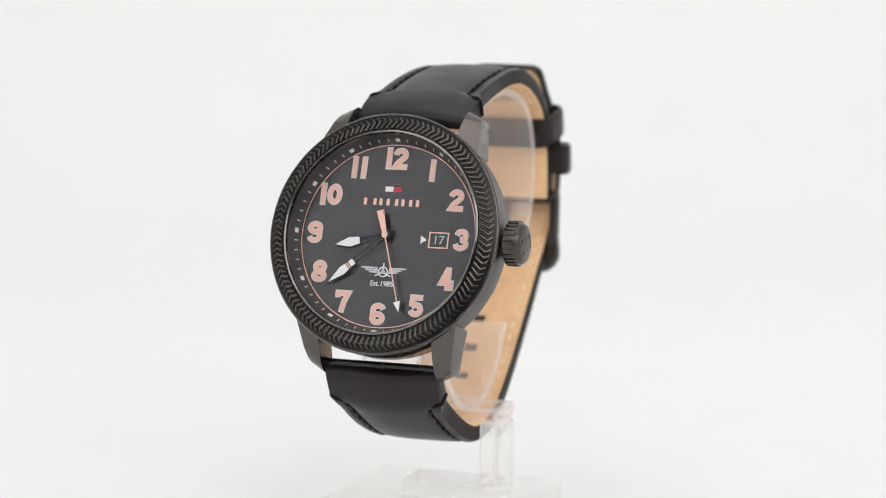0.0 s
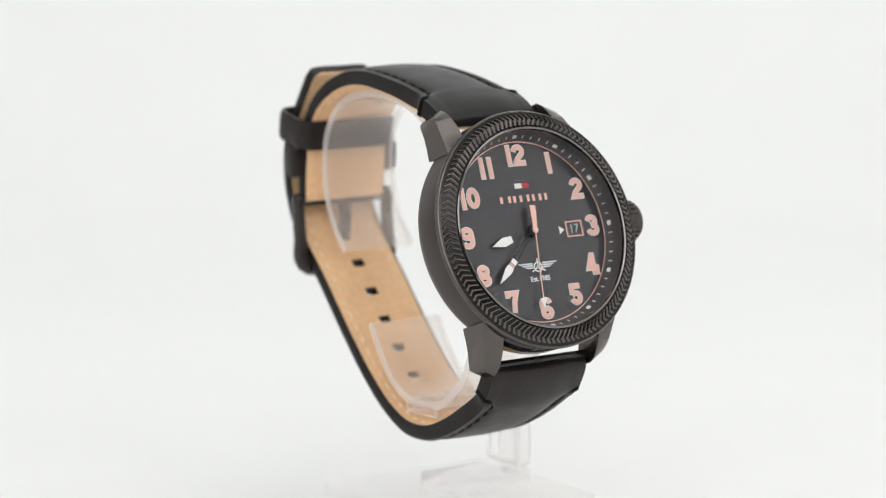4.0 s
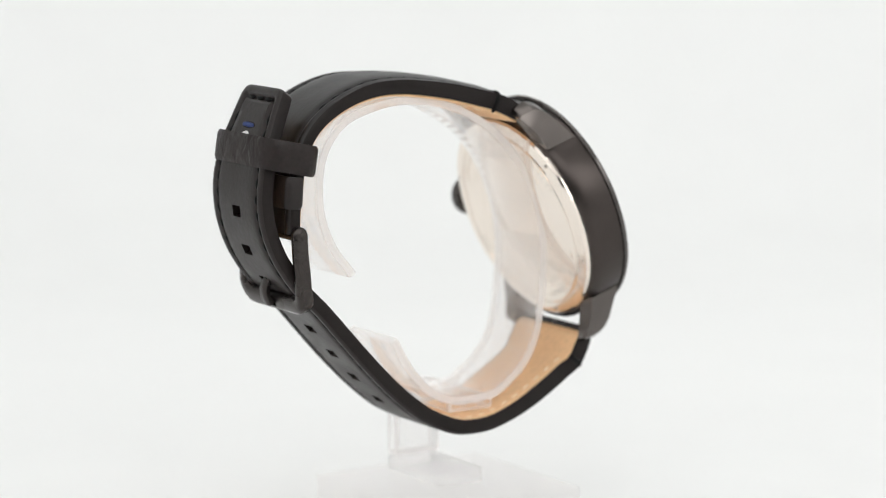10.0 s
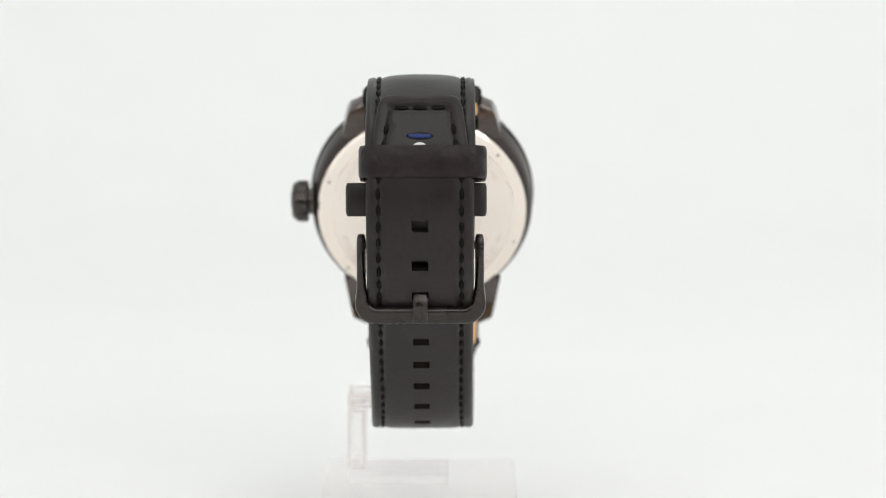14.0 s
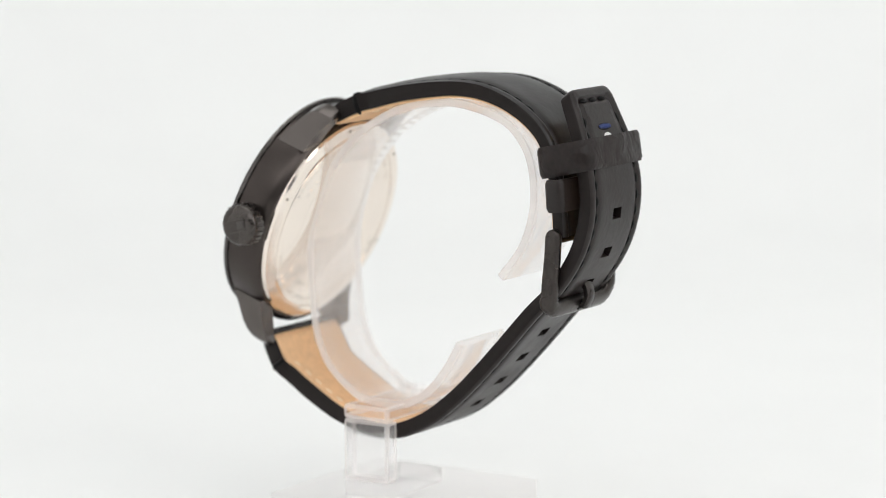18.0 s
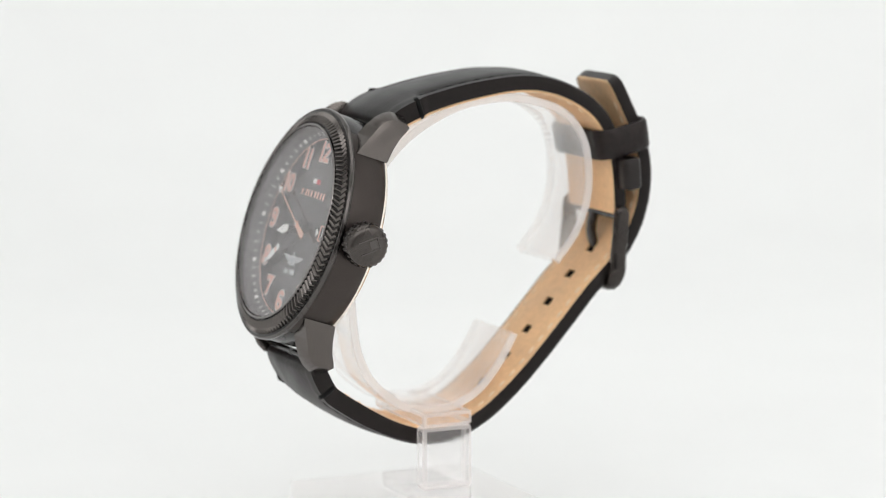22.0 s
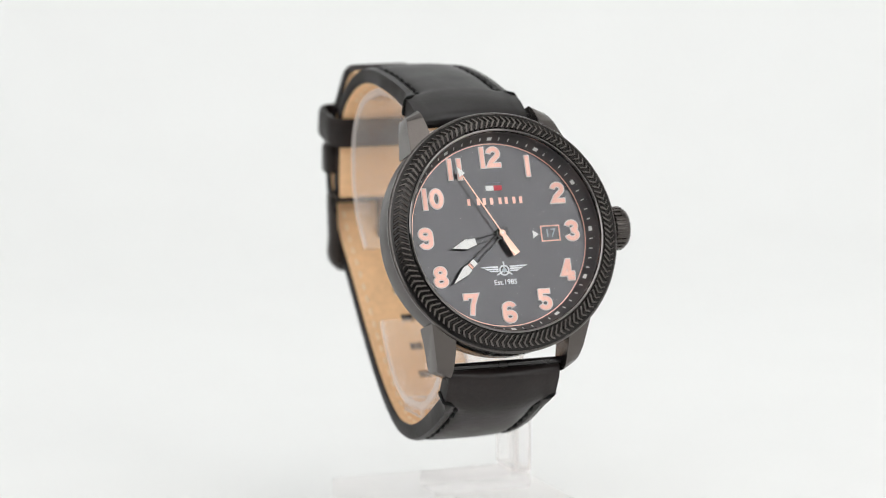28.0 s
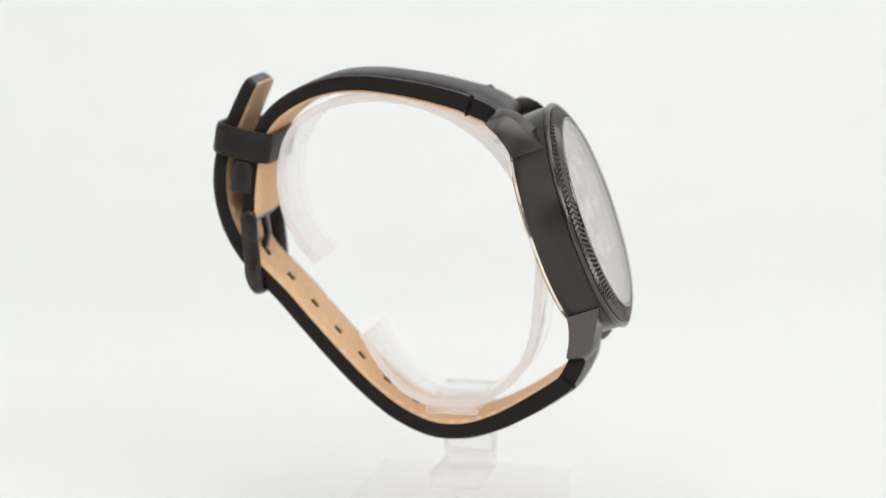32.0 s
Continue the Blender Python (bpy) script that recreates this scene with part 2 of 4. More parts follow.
def curve_points(knots, steps):
    """A smooth line through knots (any length of numbers each), evenly divided."""
    k = np.array(knots, float)
    k = np.vstack([2 * k[0] - k[1], k, 2 * k[-1] - k[-2]])
    out = []
    for i in range(1, len(k) - 2):
        for t in np.linspace(0, 1, 24, endpoint=False):
            a, b, c, d = k[i - 1], k[i], k[i + 1], k[i + 2]
            out.append(0.5 * (2 * b + (c - a) * t + (2 * a - 5 * b + 4 * c - d) * t * t + (3 * b - a - 3 * c + d) * t ** 3))
    out.append(k[-2])
    out = np.array(out)
    run = np.concatenate([[0], np.cumsum(np.linalg.norm(np.diff(out[:, :2], axis=0), axis=1))])
    return out, run


# ---- setting: table with a curved paper sweep; unseen fabric walls and roof are added ----
def build_setting():
    bm = bmesh.new()
    rows = [(-1.2, 0.0), (-0.6, 0.0), (0.0, 0.0), (0.35, 0.0)]
    rows += [(0.35 + 0.3 * math.sin(radians(a)), 0.3 - 0.3 * math.cos(radians(a))) for a in range(6, 91, 6)]
    rows += [(0.65, 1.25)]
    top = [(bm.verts.new((-0.9, y, z)), bm.verts.new((0.9, y, z))) for y, z in rows]
    for a, b in zip(top, top[1:]):
        bm.faces.new((a[0], a[1], b[1], b[0]))
    structure("ground", bm, SWEEP, "seamless white paper sweep over the table", 60)
    for name, b in (("wall_west", (-0.93, -0.9, -1.2, 0.7, 0.0, 1.3)), ("wall_east", (0.9, 0.93, -1.2, 0.7, 0.0, 1.3)),
                    ("wall_south", (-0.93, 0.93, -1.23, -1.2, 0.0, 1.3)), ("ceiling", (-0.93, 0.93, -1.23, 0.7, 1.3, 1.33))):
        bm = bmesh.new()
        box(bm, *b)
        # the south wall is an added dark cloth, unseen, that deepens reflections in metal and leather
        shut = name == "wall_south"
        structure(name, bm, CLOTH if shut else FABRIC, "unseen grey cloth added at the front to darken reflections" if shut else "unseen white fabric added to bounce light")


# ---- the watch ----
BASE_Z = 21.4                                       # lowest point of the strap over the table, mm
DROP = Matrix.Translation((0, 0, -BASE_Z * MM))
CX = 2.1                                            # middle plane of the watch, mm from the turntable's axis
TILT = radians(19.5)
HEAD = (Matrix.Translation((2.3 * MM, -28.2 * MM, (63.5 - BASE_Z) * MM))
        @ Matrix(((1, 0, 0, 0), (0, math.sin(TILT), -math.cos(TILT), 0), (0, math.cos(TILT), math.sin(TILT), 0), (0, 0, 0, 1)))
        @ Matrix.Scale(MM, 4))
FACE = HEAD @ Matrix.Translation((0, 0, -0.15))
SIDE = DROP @ Matrix.Translation((CX * MM, 0, 0.138)) @ Matrix.Scale(MM, 4)   # side outlines: x from the middle plane, y, z below the lens


def glyph(d):
    """Middle lines of a bold numeral in a box one wide and one high."""
    w = 1.0
    return {
        "0": [(arc(0.5, 0.5, 0.36, 0.37, 0, 360, 28)[:-1], True)],
        "1": [([(0.5, 0.0), (0.5, 1.0)], False)],
        "2": [(arc(0.49, 0.68, 0.35, 0.205, 175, -35, 14) + [(0.32, 0.30), (0.16, 0.115), (1.0, 0.115)], False)],
        "3": [(arc(0.47, 0.70, 0.33, 0.185, 170, -62, 14) + [(0.42, 0.52)], False), (arc(0.47, 0.30, 0.37, 0.19, 75, -172, 16), False)],
        "4": [([(0.60, 0.0), (0.60, 1.0)], False), ([(0.56, 0.94), (0.14, 0.30), (1.0, 0.30)], False), ([(0.45, 0.09), (0.98, 0.09)], False)],
        "5": [([(0.92, 0.885), (0.22, 0.885), (0.19, 0.50)] , False), (arc(0.50, 0.33, 0.36, 0.22, 140, -160, 18), False)],
        "6": [(arc(0.5, 0.30, 0.36, 0.19, 0, 360, 24)[:-1], True), (arc(0.5, 0.70, 0.36, 0.19, 15, 180, 12) + [(0.14, 0.30)], False)],
        "7": [([(0.12, 0.70), (0.12, 0.885), (0.88, 0.885), (0.62, 0.5), (0.48, 0.0)], False)],
        "8": [(arc(0.5, 0.71, 0.32, 0.18, 0, 360, 24)[:-1], True), (arc(0.5, 0.29, 0.37, 0.18, 0, 360, 24)[:-1], True)],
        "9": [(arc(0.5, 0.70, 0.36, 0.19, 0, 360, 24)[:-1], True), (arc(0.5, 0.30, 0.36, 0.19, -165, 0, 12) + [(0.86, 0.70)], False)],
    }[d]


def numeral_mesh(text, grow, n0, n1):
    """A numeral of 4.3 mm, its middle on the origin; grow widens every stroke."""
    bm = bmesh.new()
    wide = {c: 0.95 if c == "1" else 2.70 for c in text}
    gap = 0.92 if text == "11" else 0.46
    total = sum(wide[c] for c in text) + gap * (len(text) - 1)
    x = -total / 2
    lift = 0.0
    for c in text:
        for line, closed in glyph(c):
            w = wide[c]
            pts = [(x + p * w, (q - 0.5) * 4.0) for p, q in line]
            if not closed and grow:
                a, b = Vector(pts[0]) - Vector(pts[1]), Vector(pts[-1]) - Vector(pts[-2])
                pts[0] = tuple(Vector(pts[0]) + a.normalized() * grow)
                pts[-1] = tuple(Vector(pts[-1]) + b.normalized() * grow)
            ribbon(bm, pts, 0.86 + 2 * grow, n0, n1 + lift, closed)
            lift += 0.012
        x += wide[c] + gap
    return bm


def clock(r, minutes):
    a = radians(90 - 6 * minutes)
    return r * math.cos(a), r * math.sin(a)


def build_dial(watch):
    bm = bmesh.new()
    revolve(bm, [(0.01, 0.0), (18.8, 0.0), (18.8, -0.6), (0.01, -0.6)], 96)
    dial = part("dial", bm, DIAL, watch, "lacquered black dial with rose numerals", shift=FACE)
    # numerals with a pale outline
    for h, text in enumerate(("12", "1", "2", "3", "4", "5", "6", "7", "8", "9", "10", "11")):
        x, y = clock(14.65, h * 5)
        if text == "10":
            x += 0.35
        bm = numeral_mesh(text, 0.13, 0.01, 0.10)
        outline = part("numeral", bm, PALE, dial, shift=FACE @ Matrix.Translation((x, y, 0)))
        part("numeral_face", numeral_mesh(text, -0.06, 0.05, 0.18), ROSE, outline, "rose-gold painted face", shift=FACE @ Matrix.Translation((x, y, 0)))
    # the fine ring and the minute track
    bm = bmesh.new()
    revolve(bm, [(17.12, 0.01), (17.12, 0.07), (17.30, 0.07), (17.30, 0.01)], 128)
    part("dial_ring", bm, ROSE, dial, "thin rose ring", shift=FACE)
    for k in range(60):
        hour = k % 5 == 0
        bm = bmesh.new()
        h, w = (0.72, 0.86) if hour else (0.70, 0.18)
        box(bm, -w / 2, w / 2, -h / 2, h / 2, 0.02, 0.10)
        x, y = clock(18.02, k)
        part("hour_marker" if hour else "minute_marker", bm, WHITE, dial, shift=FACE @ Matrix.Translation((x, y, 0.92)) @ Matrix.Rotation(radians(-6 * k), 4, "Z") @ Matrix.Rotation(radians(55), 4, "X"))
    # emblem: two plain blocks, a row of bars for the brand's name
    for x0, x1, m in ((-1.62, -0.02, WHITE), (0.02, 1.62, RED)):
        bm = bmesh.new()
        box(bm, x0, x1, 8.35, 9.30, 0.01, 0.09)
        part("emblem_block", bm, m, dial, shift=FACE)
    bm = bmesh.new()
    box(bm, -1.4, 1.4, 9.78, 9.86, 0.01, 0.07)
    part("emblem_line", bm, NAVY, dial, "fine navy line", shift=FACE)
    for x in (-5.3, -3.4, -2.2, -0.75, 0.95, 2.2, 3.75, 5.1):
        bm = bmesh.new()
        box(bm, x - 0.3, x + 0.3, 5.72, 7.00, 0.01, 0.08)
        part("name_bar", bm, ROSE, dial, shift=FACE)
    # date window
    bm = bmesh.new()
    ribbon(bm, [(8.35, -1.7), (12.0, -1.7), (12.0, 1.1), (8.35, 1.1)], 0.24, 0.01, 0.16, True)
    part("date_frame", bm, ROSE, dial, "rose-gold rectangular date frame", shift=FACE)
    bm = letters("17", 2.3, 0.0, 1.0)
    part("date_numeral", bm, DATE, dial, "pale date reading 17", 0, shift=FACE @ Matrix.Translation((10.15, -0.32, 0.06)))
    bm = bmesh.new()
    prism(bm, [(6.65, 0.42), (7.85, -0.33), (6.65, -1.08)], 0.01, 0.10, lambda u, v, w: (u, v, w))
    part("date_pointer", bm, WHITE, dial, "white triangle", shift=FACE)
    # winged badge
    bm = bmesh.new()
    revolve(bm, [(0.75, 0.02), (0.75, 0.12), (1.02, 0.12), (1.02, 0.02)], 32)
    bmesh.ops.translate(bm, verts=bm.verts, vec=(0, -6.75, 0))
    badge = part("winged_badge", bm, SILVER, dial, "silver winged propeller badge", shift=FACE)
    bm = bmesh.new()
    for a in (90, 210, 330):
        ribbon(bm, [(0.15 * math.cos(radians(a)), -6.75 + 0.15 * math.sin(radians(a))), (1.75 * math.cos(radians(a)), -6.75 + 1.65 * math.sin(radians(a)))], 0.26, 0.02, 0.15)
    part("propeller", bm, SILVER, badge, shift=FACE)
    bm = bmesh.new()
    revolve(bm, [(0.02, 0.02), (0.02, 0.20), (0.42, 0.20), (0.42, 0.02)], 24)
    bmesh.ops.translate(bm, verts=bm.verts, vec=(0, -6.75, 0))
    part("propeller_hub", bm, DATE, badge, shift=FACE)
    for s in (-1, 1):
        for y, x1 in ((-6.05, 4.7), (-6.45, 3.9), (-6.85, 3.1)):
            bm = bmesh.new()
            prism(bm, [(s * 1.15, y - 0.16), (s * (x1 - 0.5), y - 0.12), (s * x1, y + 0.14), (s * 1.15, y + 0.13)][::s], 0.02, 0.10, lambda u, v, w: (u, v, w))
            part("wing_feather", bm, SILVER, badge, shift=FACE)
    bm = letters("Est.1985", 1.36, 0.022, 1.0)
    part("founding_year", bm, SILVER, dial, "small pale lettering Est.1985", 0, shift=FACE @ Matrix.Translation((0, -9.0, 0.05)))
    # polished wall between dial and glass
    bm = bmesh.new()
    revolve(bm, [(17.40, -0.12), (18.70, 1.75), (18.72, 3.28), (19.1, 3.28), (19.1, -0.12)], 128)
    part("inner_ring", bm, REHAUT, watch, "sloping black ring round the dial", shift=HEAD)


def build_head(watch):
    bm = bmesh.new()
    revolve(bm, [(22.3, 1.35), (22.3, -3.6), (21.75, -5.2), (21.3, -5.7), (15, -5.7), (15, -0.8), (19.2, -0.8), (19.2, 1.0), (21.7, 1.35)], 160)
    part("case_body", bm, STEEL, watch, "brushed black steel round case", 40, shift=HEAD)
    bm = bmesh.new()
    revolve(bm, [(21.0, -5.72), (21.0, -6.2), (20.6, -6.6), (18.6, -6.95), (18.45, -6.88), (18.2, -7.05), (12.0, -7.12), (0.02, -7.15), (0.02, -5.72)], 128)
    back = part("caseback", bm, BACK, watch, "polished steel caseback", 30, shift=HEAD)
    # notches as flush discs, the shade of their recess put into a darker steel
    for k in range(6):
        bm = bmesh.new()
        a = radians(60 * k + 20)
        revolve(bm, [(0.02, -7.0), (0.02, -7.16), (0.32, -7.16), (0.32, -7.0)], 16)
        bmesh.ops.translate(bm, verts=bm.verts, vec=(19.8 * math.cos(a), 19.8 * math.sin(a), 0.32))
        part("caseback_notch", bm, NOTCH, back, shift=HEAD)
    # engraved lines of small marks, too fine to read
    rnd = random.Random(4)
    for row, (r, a0, a1) in enumerate(((16.6, 200, 340), (16.6, 25, 155), (13.9, 205, 335), (13.9, 30, 150))):
        bm = bmesh.new()
        a = a0
        while a < a1:
            w = rnd.uniform(0.5, 1.0)
            box(bm, -w / 2, w / 2, -0.45, 0.45, -7.115, -7.075, m=Matrix.Rotation(radians(a), 4, "Z") @ Matrix.Translation((r, 0, 0)) @ Matrix.Rotation(radians(90), 4, "Z"))
            a += math.degrees((w + rnd.choice((0.35, 0.35, 0.35, 1.1))) / r)
        part("engraving", bm, ETCHED, back, "line of fine engraved marks", 0, shift=HEAD)
    for r in (11.6, 17.9):
        bm = bmesh.new()
        revolve(bm, [(r, -7.06), (r, -7.13), (r + 0.12, -7.13), (r + 0.12, -7.06)], 128)
        part("engraved_ring", bm, ETCHED, back, "fine engraved ring", shift=HEAD)
    # bezel with its ring of raised chevrons; groove shade and ridge glints deepened by a blacker floor and paler ridges
    bm = bmesh.new()
    revolve(bm, [(22.15, 1.45), (22.62, 1.62), (22.65, 2.0), (22.35, 2.35), (21.95, 2.40), (20.4, 3.15), (19.25, 3.55), (19.15, 3.85), (18.95, 4.0), (18.72, 3.95), (18.62, 3.75), (18.62, 3.3), (19.12, 3.3), (19.12, 1.45)], 192)
    bezel = part("bezel", bm, GUNMETAL, watch, "black steel bezel with a ring of raised chevrons", 30, shift=HEAD)
    bm = bmesh.new()
    revolve(bm, [(19.22, 3.60), (19.16, 3.90), (18.95, 4.04), (18.74, 3.98), (18.66, 3.76), (18.66, 3.60)], 160)
    part("bezel_lip", bm, LIP, bezel, "polished inner lip", 40, shift=HEAD)
    bm = bmesh.new()
    revolve(bm, [(22.20, 1.52), (22.50, 1.52), (22.67, 1.66), (22.70, 2.04), (22.50, 2.40), (22.26, 2.44), (22.20, 2.34)], 192)
    part("bezel_rim", bm, RIM, bezel, "smooth outer rim", 30, shift=HEAD)
    ridge = bmesh.new()
    # one chevron at twelve o'clock: two arms that meet in a point turned clockwise
    line = [(-0.36, 21.78, 2.44), (0.06, 21.30, 2.70), (0.36, 20.90, 2.90), (0.02, 20.35, 3.16), (-0.46, 19.55, 3.46)]
    rows = [[ridge.verts.new((x + dx, r, n + dn)) for dx, dn in ((-0.46, -0.08), (-0.27, 0.22), (-0.13, 0.38), (0.06, 0.40), (0.22, 0.24), (0.38, -0.08))] for x, r, n in line]
    for a, b in zip(rows, rows[1:]):
        for k in range(6):
            ridge.faces.new((a[k], a[(k + 1) % 6], b[(k + 1) % 6], b[k]))
    for a in (rows[0], rows[-1]):
        ridge.faces.new(a)
    first = part("chevron", ridge, STEEL_SATIN, bezel, smooth=40)
    first.matrix_basis = HEAD
    for k in range(1, 120):
        ob = new("chevron", first.data)
        ob.parent = bezel
        ob.matrix_basis = HEAD @ Matrix.Rotation(radians(-3 * k), 4, "Z")
    bm = bmesh.new()
    revolve(bm, [(0.02, 3.32), (18.60, 3.32), (18.60, 3.78), (18.45, 3.88), (0.02, 3.88)], 128)
    crystal = part("crystal", bm, CRYSTAL, watch, "clear flat glass crystal", 30, shift=HEAD)
    crystal.visible_shadow = False
    # four lugs
    outline = [(15.8, 1.15), (17.4, 0.9), (19.6, -0.1), (21.6, -1.1), (23.3, -2.2), (24.6, -3.5), (25.4, -5.0), (25.3, -7.9), (24.3, -8.6), (22.6, -7.95), (20.8, -7.0), (18.6, -6.15), (16.4, -5.6), (15.8, -5.5)]
    for sb in (1, -1):
        for sa in (1, -1):
            bm = bmesh.new()
            inner, outer = [], []
            for b, n in outline:
                out = 16.1 - 2.2 * max(0.0, (b - 15) / 10.4)
                inner.append(bm.verts.new((sa * 11.25, sb * b, n)))
                # the front of the lug slopes down towards its outer side
                front = -4.4 + 0.571 * (25.4 - b) if n > -4.9 and b > 15 else n
                # and its tip is cut aslant
                outer.append(bm.verts.new((sa * out, sb * (b - 1.5 * max(0.0, (b - 22.4) / 3.0)), min(n, front))))
            k = len(outline)
            bm.faces.new(inner)
            bm.faces.new(outer[::-1])
            for i in range(k):
                bm.faces.new((inner[i], outer[i], outer[(i + 1) % k], inner[(i + 1) % k]))
            bmesh.ops.bevel(bm, geom=list(bm.edges), offset=0.13, segments=2, profile=0.5, affect="EDGES", clamp_overlap=True)
            part("lug", bm, LUG_STEEL, watch, "faceted black steel lug", 25, shift=HEAD)
        bm = bmesh.new()
        bmesh.ops.create_cone(bm, cap_ends=True, segments=16, radius1=0.75, radius2=0.75, depth=23.2, matrix=Matrix.Translation((0, sb * 23.3, -6.2)) @ Matrix.Rotation(radians(90), 4, "Y"))
        part("spring_bar", bm, STEEL_DARK, watch, "steel spring bar", shift=HEAD)
        # polished wall of the case between the lugs
        bm = bmesh.new()
        rows = []
        for k in range(25):
            a = radians(sb * 90 - 30 + 2.5 * k)
            rows.append([bm.verts.new((r * math.cos(a), r * math.sin(a), n)) for r, n in ((22.2, 1.25), (22.34, 1.05), (22.34, -5.1), (22.2, -5.4))])
        for a, b in zip(rows, rows[1:]):
            for k in range(4):
                bm.faces.new((a[k], a[(k + 1) % 4], b[(k + 1) % 4], b[k]))
        bm.faces.new(rows[0])
        bm.faces.new(rows[-1])
        part("case_end", bm, STEEL_DARK, watch, "polished case wall between the lugs", 40, shift=HEAD)
    build_crown(watch)


def build_crown(watch):
    at = HEAD @ Matrix.Translation((0, 0.3, -2.3)) @ Matrix.Rotation(radians(90), 4, "Y")
    bm = bmesh.new()
    revolve(bm, [(0.02, 21.8), (2.6, 21.8), (2.6, 22.9), (3.6, 22.95), (3.95, 23.2), (3.95, 25.3), (3.78, 25.75), (3.45, 26.15), (3.05, 26.30), (2.9, 26.34), (1.4, 26.46), (0.02, 26.5)], 64)
    crown = part("crown", bm, CROWN_STEEL, watch, "fluted black steel crown", 35, shift=at)
    for k in range(24):
        bm = bmesh.new()
        box(bm, 3.6, 4.18, -0.31, 0.31, 23.15, 25.3, 0.16)
        part("flute", bm, CROWN_STEEL, crown, shift=at @ Matrix.Rotation(radians(15 * k), 4, "Z"))
    # engraved plain flag shape on the cap
    for x0, x1, y0, y1 in ((-2.0, 2.0, 1.05, 1.25), (-2.0, 2.0, -1.25, -1.05), (1.8, 2.0, -1.05, 1.05), (0.1, 1.6, -0.75, 0.75)):
        bm = bmesh.new()
        box(bm, x0, x1, y0, y1, 26.3, 26.52)
        part("crown_mark", bm, RIM, crown, "engraved bar on the crown's cap", shift=at @ Matrix.Rotation(radians(35), 4, "Z"))


HOUR_AT, MINUTE_AT, SECOND_AT = 257.3, 227.4, 27


def hand_pose(clockwise, lift):
    return FACE @ Matrix.Scale(1000, 4) @ Matrix.Translation((0, 0, lift * MM)) @ Matrix.Rotation(radians(-clockwise), 4, "Z")


def build_hands(watch):
    """Hands point to twelve in their own space and turn about the pivot."""
    up = Matrix.Scale(MM, 4)
    bm = bmesh.new()
    ribbon(bm, [(-0.35, -1.2), (-0.52, 5.0), (-0.95, 7.2), (0, 10.4), (0.95, 7.2), (0.52, 5.0), (0.35, -1.2)], 0.16, 0.0, 0.16, True)
    revolve(bm, [(0.4, 0), (0.4, 0.2), (1.1, 0.2), (1.1, 0)], 24)
    hour = part("hour_hand", bm, BLACK_HAND, watch, "black skeleton hour hand with white tip", shift=up)
    bm = bmesh.new()
    prism(bm, [(-0.62, 5.3), (-0.93, 7.3), (0, 10.2), (0.93, 7.3), (0.62, 5.3)], 0.03, 0.20, lambda u, v, w: (u, v, w))
    part("lume_tip", bm, WHITE, hour, "white luminous filling", shift=up)
    hour.matrix_basis = hand_pose(HOUR_AT, 0.55)
    bm = bmesh.new()
    ribbon(bm, [(-0.35, -1.6), (-0.5, 8.0), (-0.85, 10.3), (0, 14.1), (0.85, 10.3), (0.5, 8.0), (0.35, -1.6)], 0.16, 0.0, 0.16, True)
    revolve(bm, [(0.4, 0), (0.4, 0.2), (1.0, 0.2), (1.0, 0)], 24)
    minute = part("minute_hand", bm, BLACK_HAND, watch, "black skeleton minute hand with white tip", shift=up)
    bm = bmesh.new()
    prism(bm, [(-0.66, 9.35), (-0.82, 10.4), (0, 13.9), (0.82, 10.4), (0.66, 9.35)], 0.03, 0.20, lambda u, v, w: (u, v, w))
    part("lume_tip", bm, WHITE, minute, "white luminous filling", shift=up)
    for y0, y1, m in ((8.85, 9.2, ROSE), (7.7, 8.65, WHITE)):
        bm = bmesh.new()
        box(bm, -0.6, 0.6, y0, y1, 0.03, 0.20)
        part("lume_band", bm, m, minute, shift=up)
    bm = bmesh.new()
    prism(bm, [(-0.12, 0.0), (-0.10, 13.2), (0.10, 13.2), (0.12, 0.0)], 0.0, 0.14, lambda u, v, w: (u, v, w))
    prism(bm, [(-0.42, -0.3), (-0.72, -4.7), (0.72, -4.7), (0.42, -0.3)], 0.0, 0.16, lambda u, v, w: (u, v, w))
    bmesh.ops.create_cone(bm, cap_ends=True, segments=24, radius1=0.68, radius2=0.6, depth=0.3, matrix=Matrix.Translation((0, 0, 0.12)))
    second = part("second_hand", bm, ROSE_METAL, watch, "slim rose-gold seconds hand with white arrow", shift=up)
    bm = bmesh.new()
    prism(bm, [(-0.68, 13.0), (0, 15.0), (0.68, 13.0)], 0.0, 0.18, lambda u, v, w: (u, v, w))
    part("arrow_tip", bm, WHITE, second, "white arrowhead", shift=up)
    bm = bmesh.new()
    bmesh.ops.create_cone(bm, cap_ends=True, segments=16, radius1=0.22, radius2=0.2, depth=0.3, matrix=Matrix.Translation((0, 0, 0.22)))
    part("pivot_cap", bm, SILVER, second, shift=up)
    minute.matrix_basis = hand_pose(MINUTE_AT, 0.95)
    second.matrix_basis = hand_pose(SECOND_AT * 6, 1.4)
    return minute, second


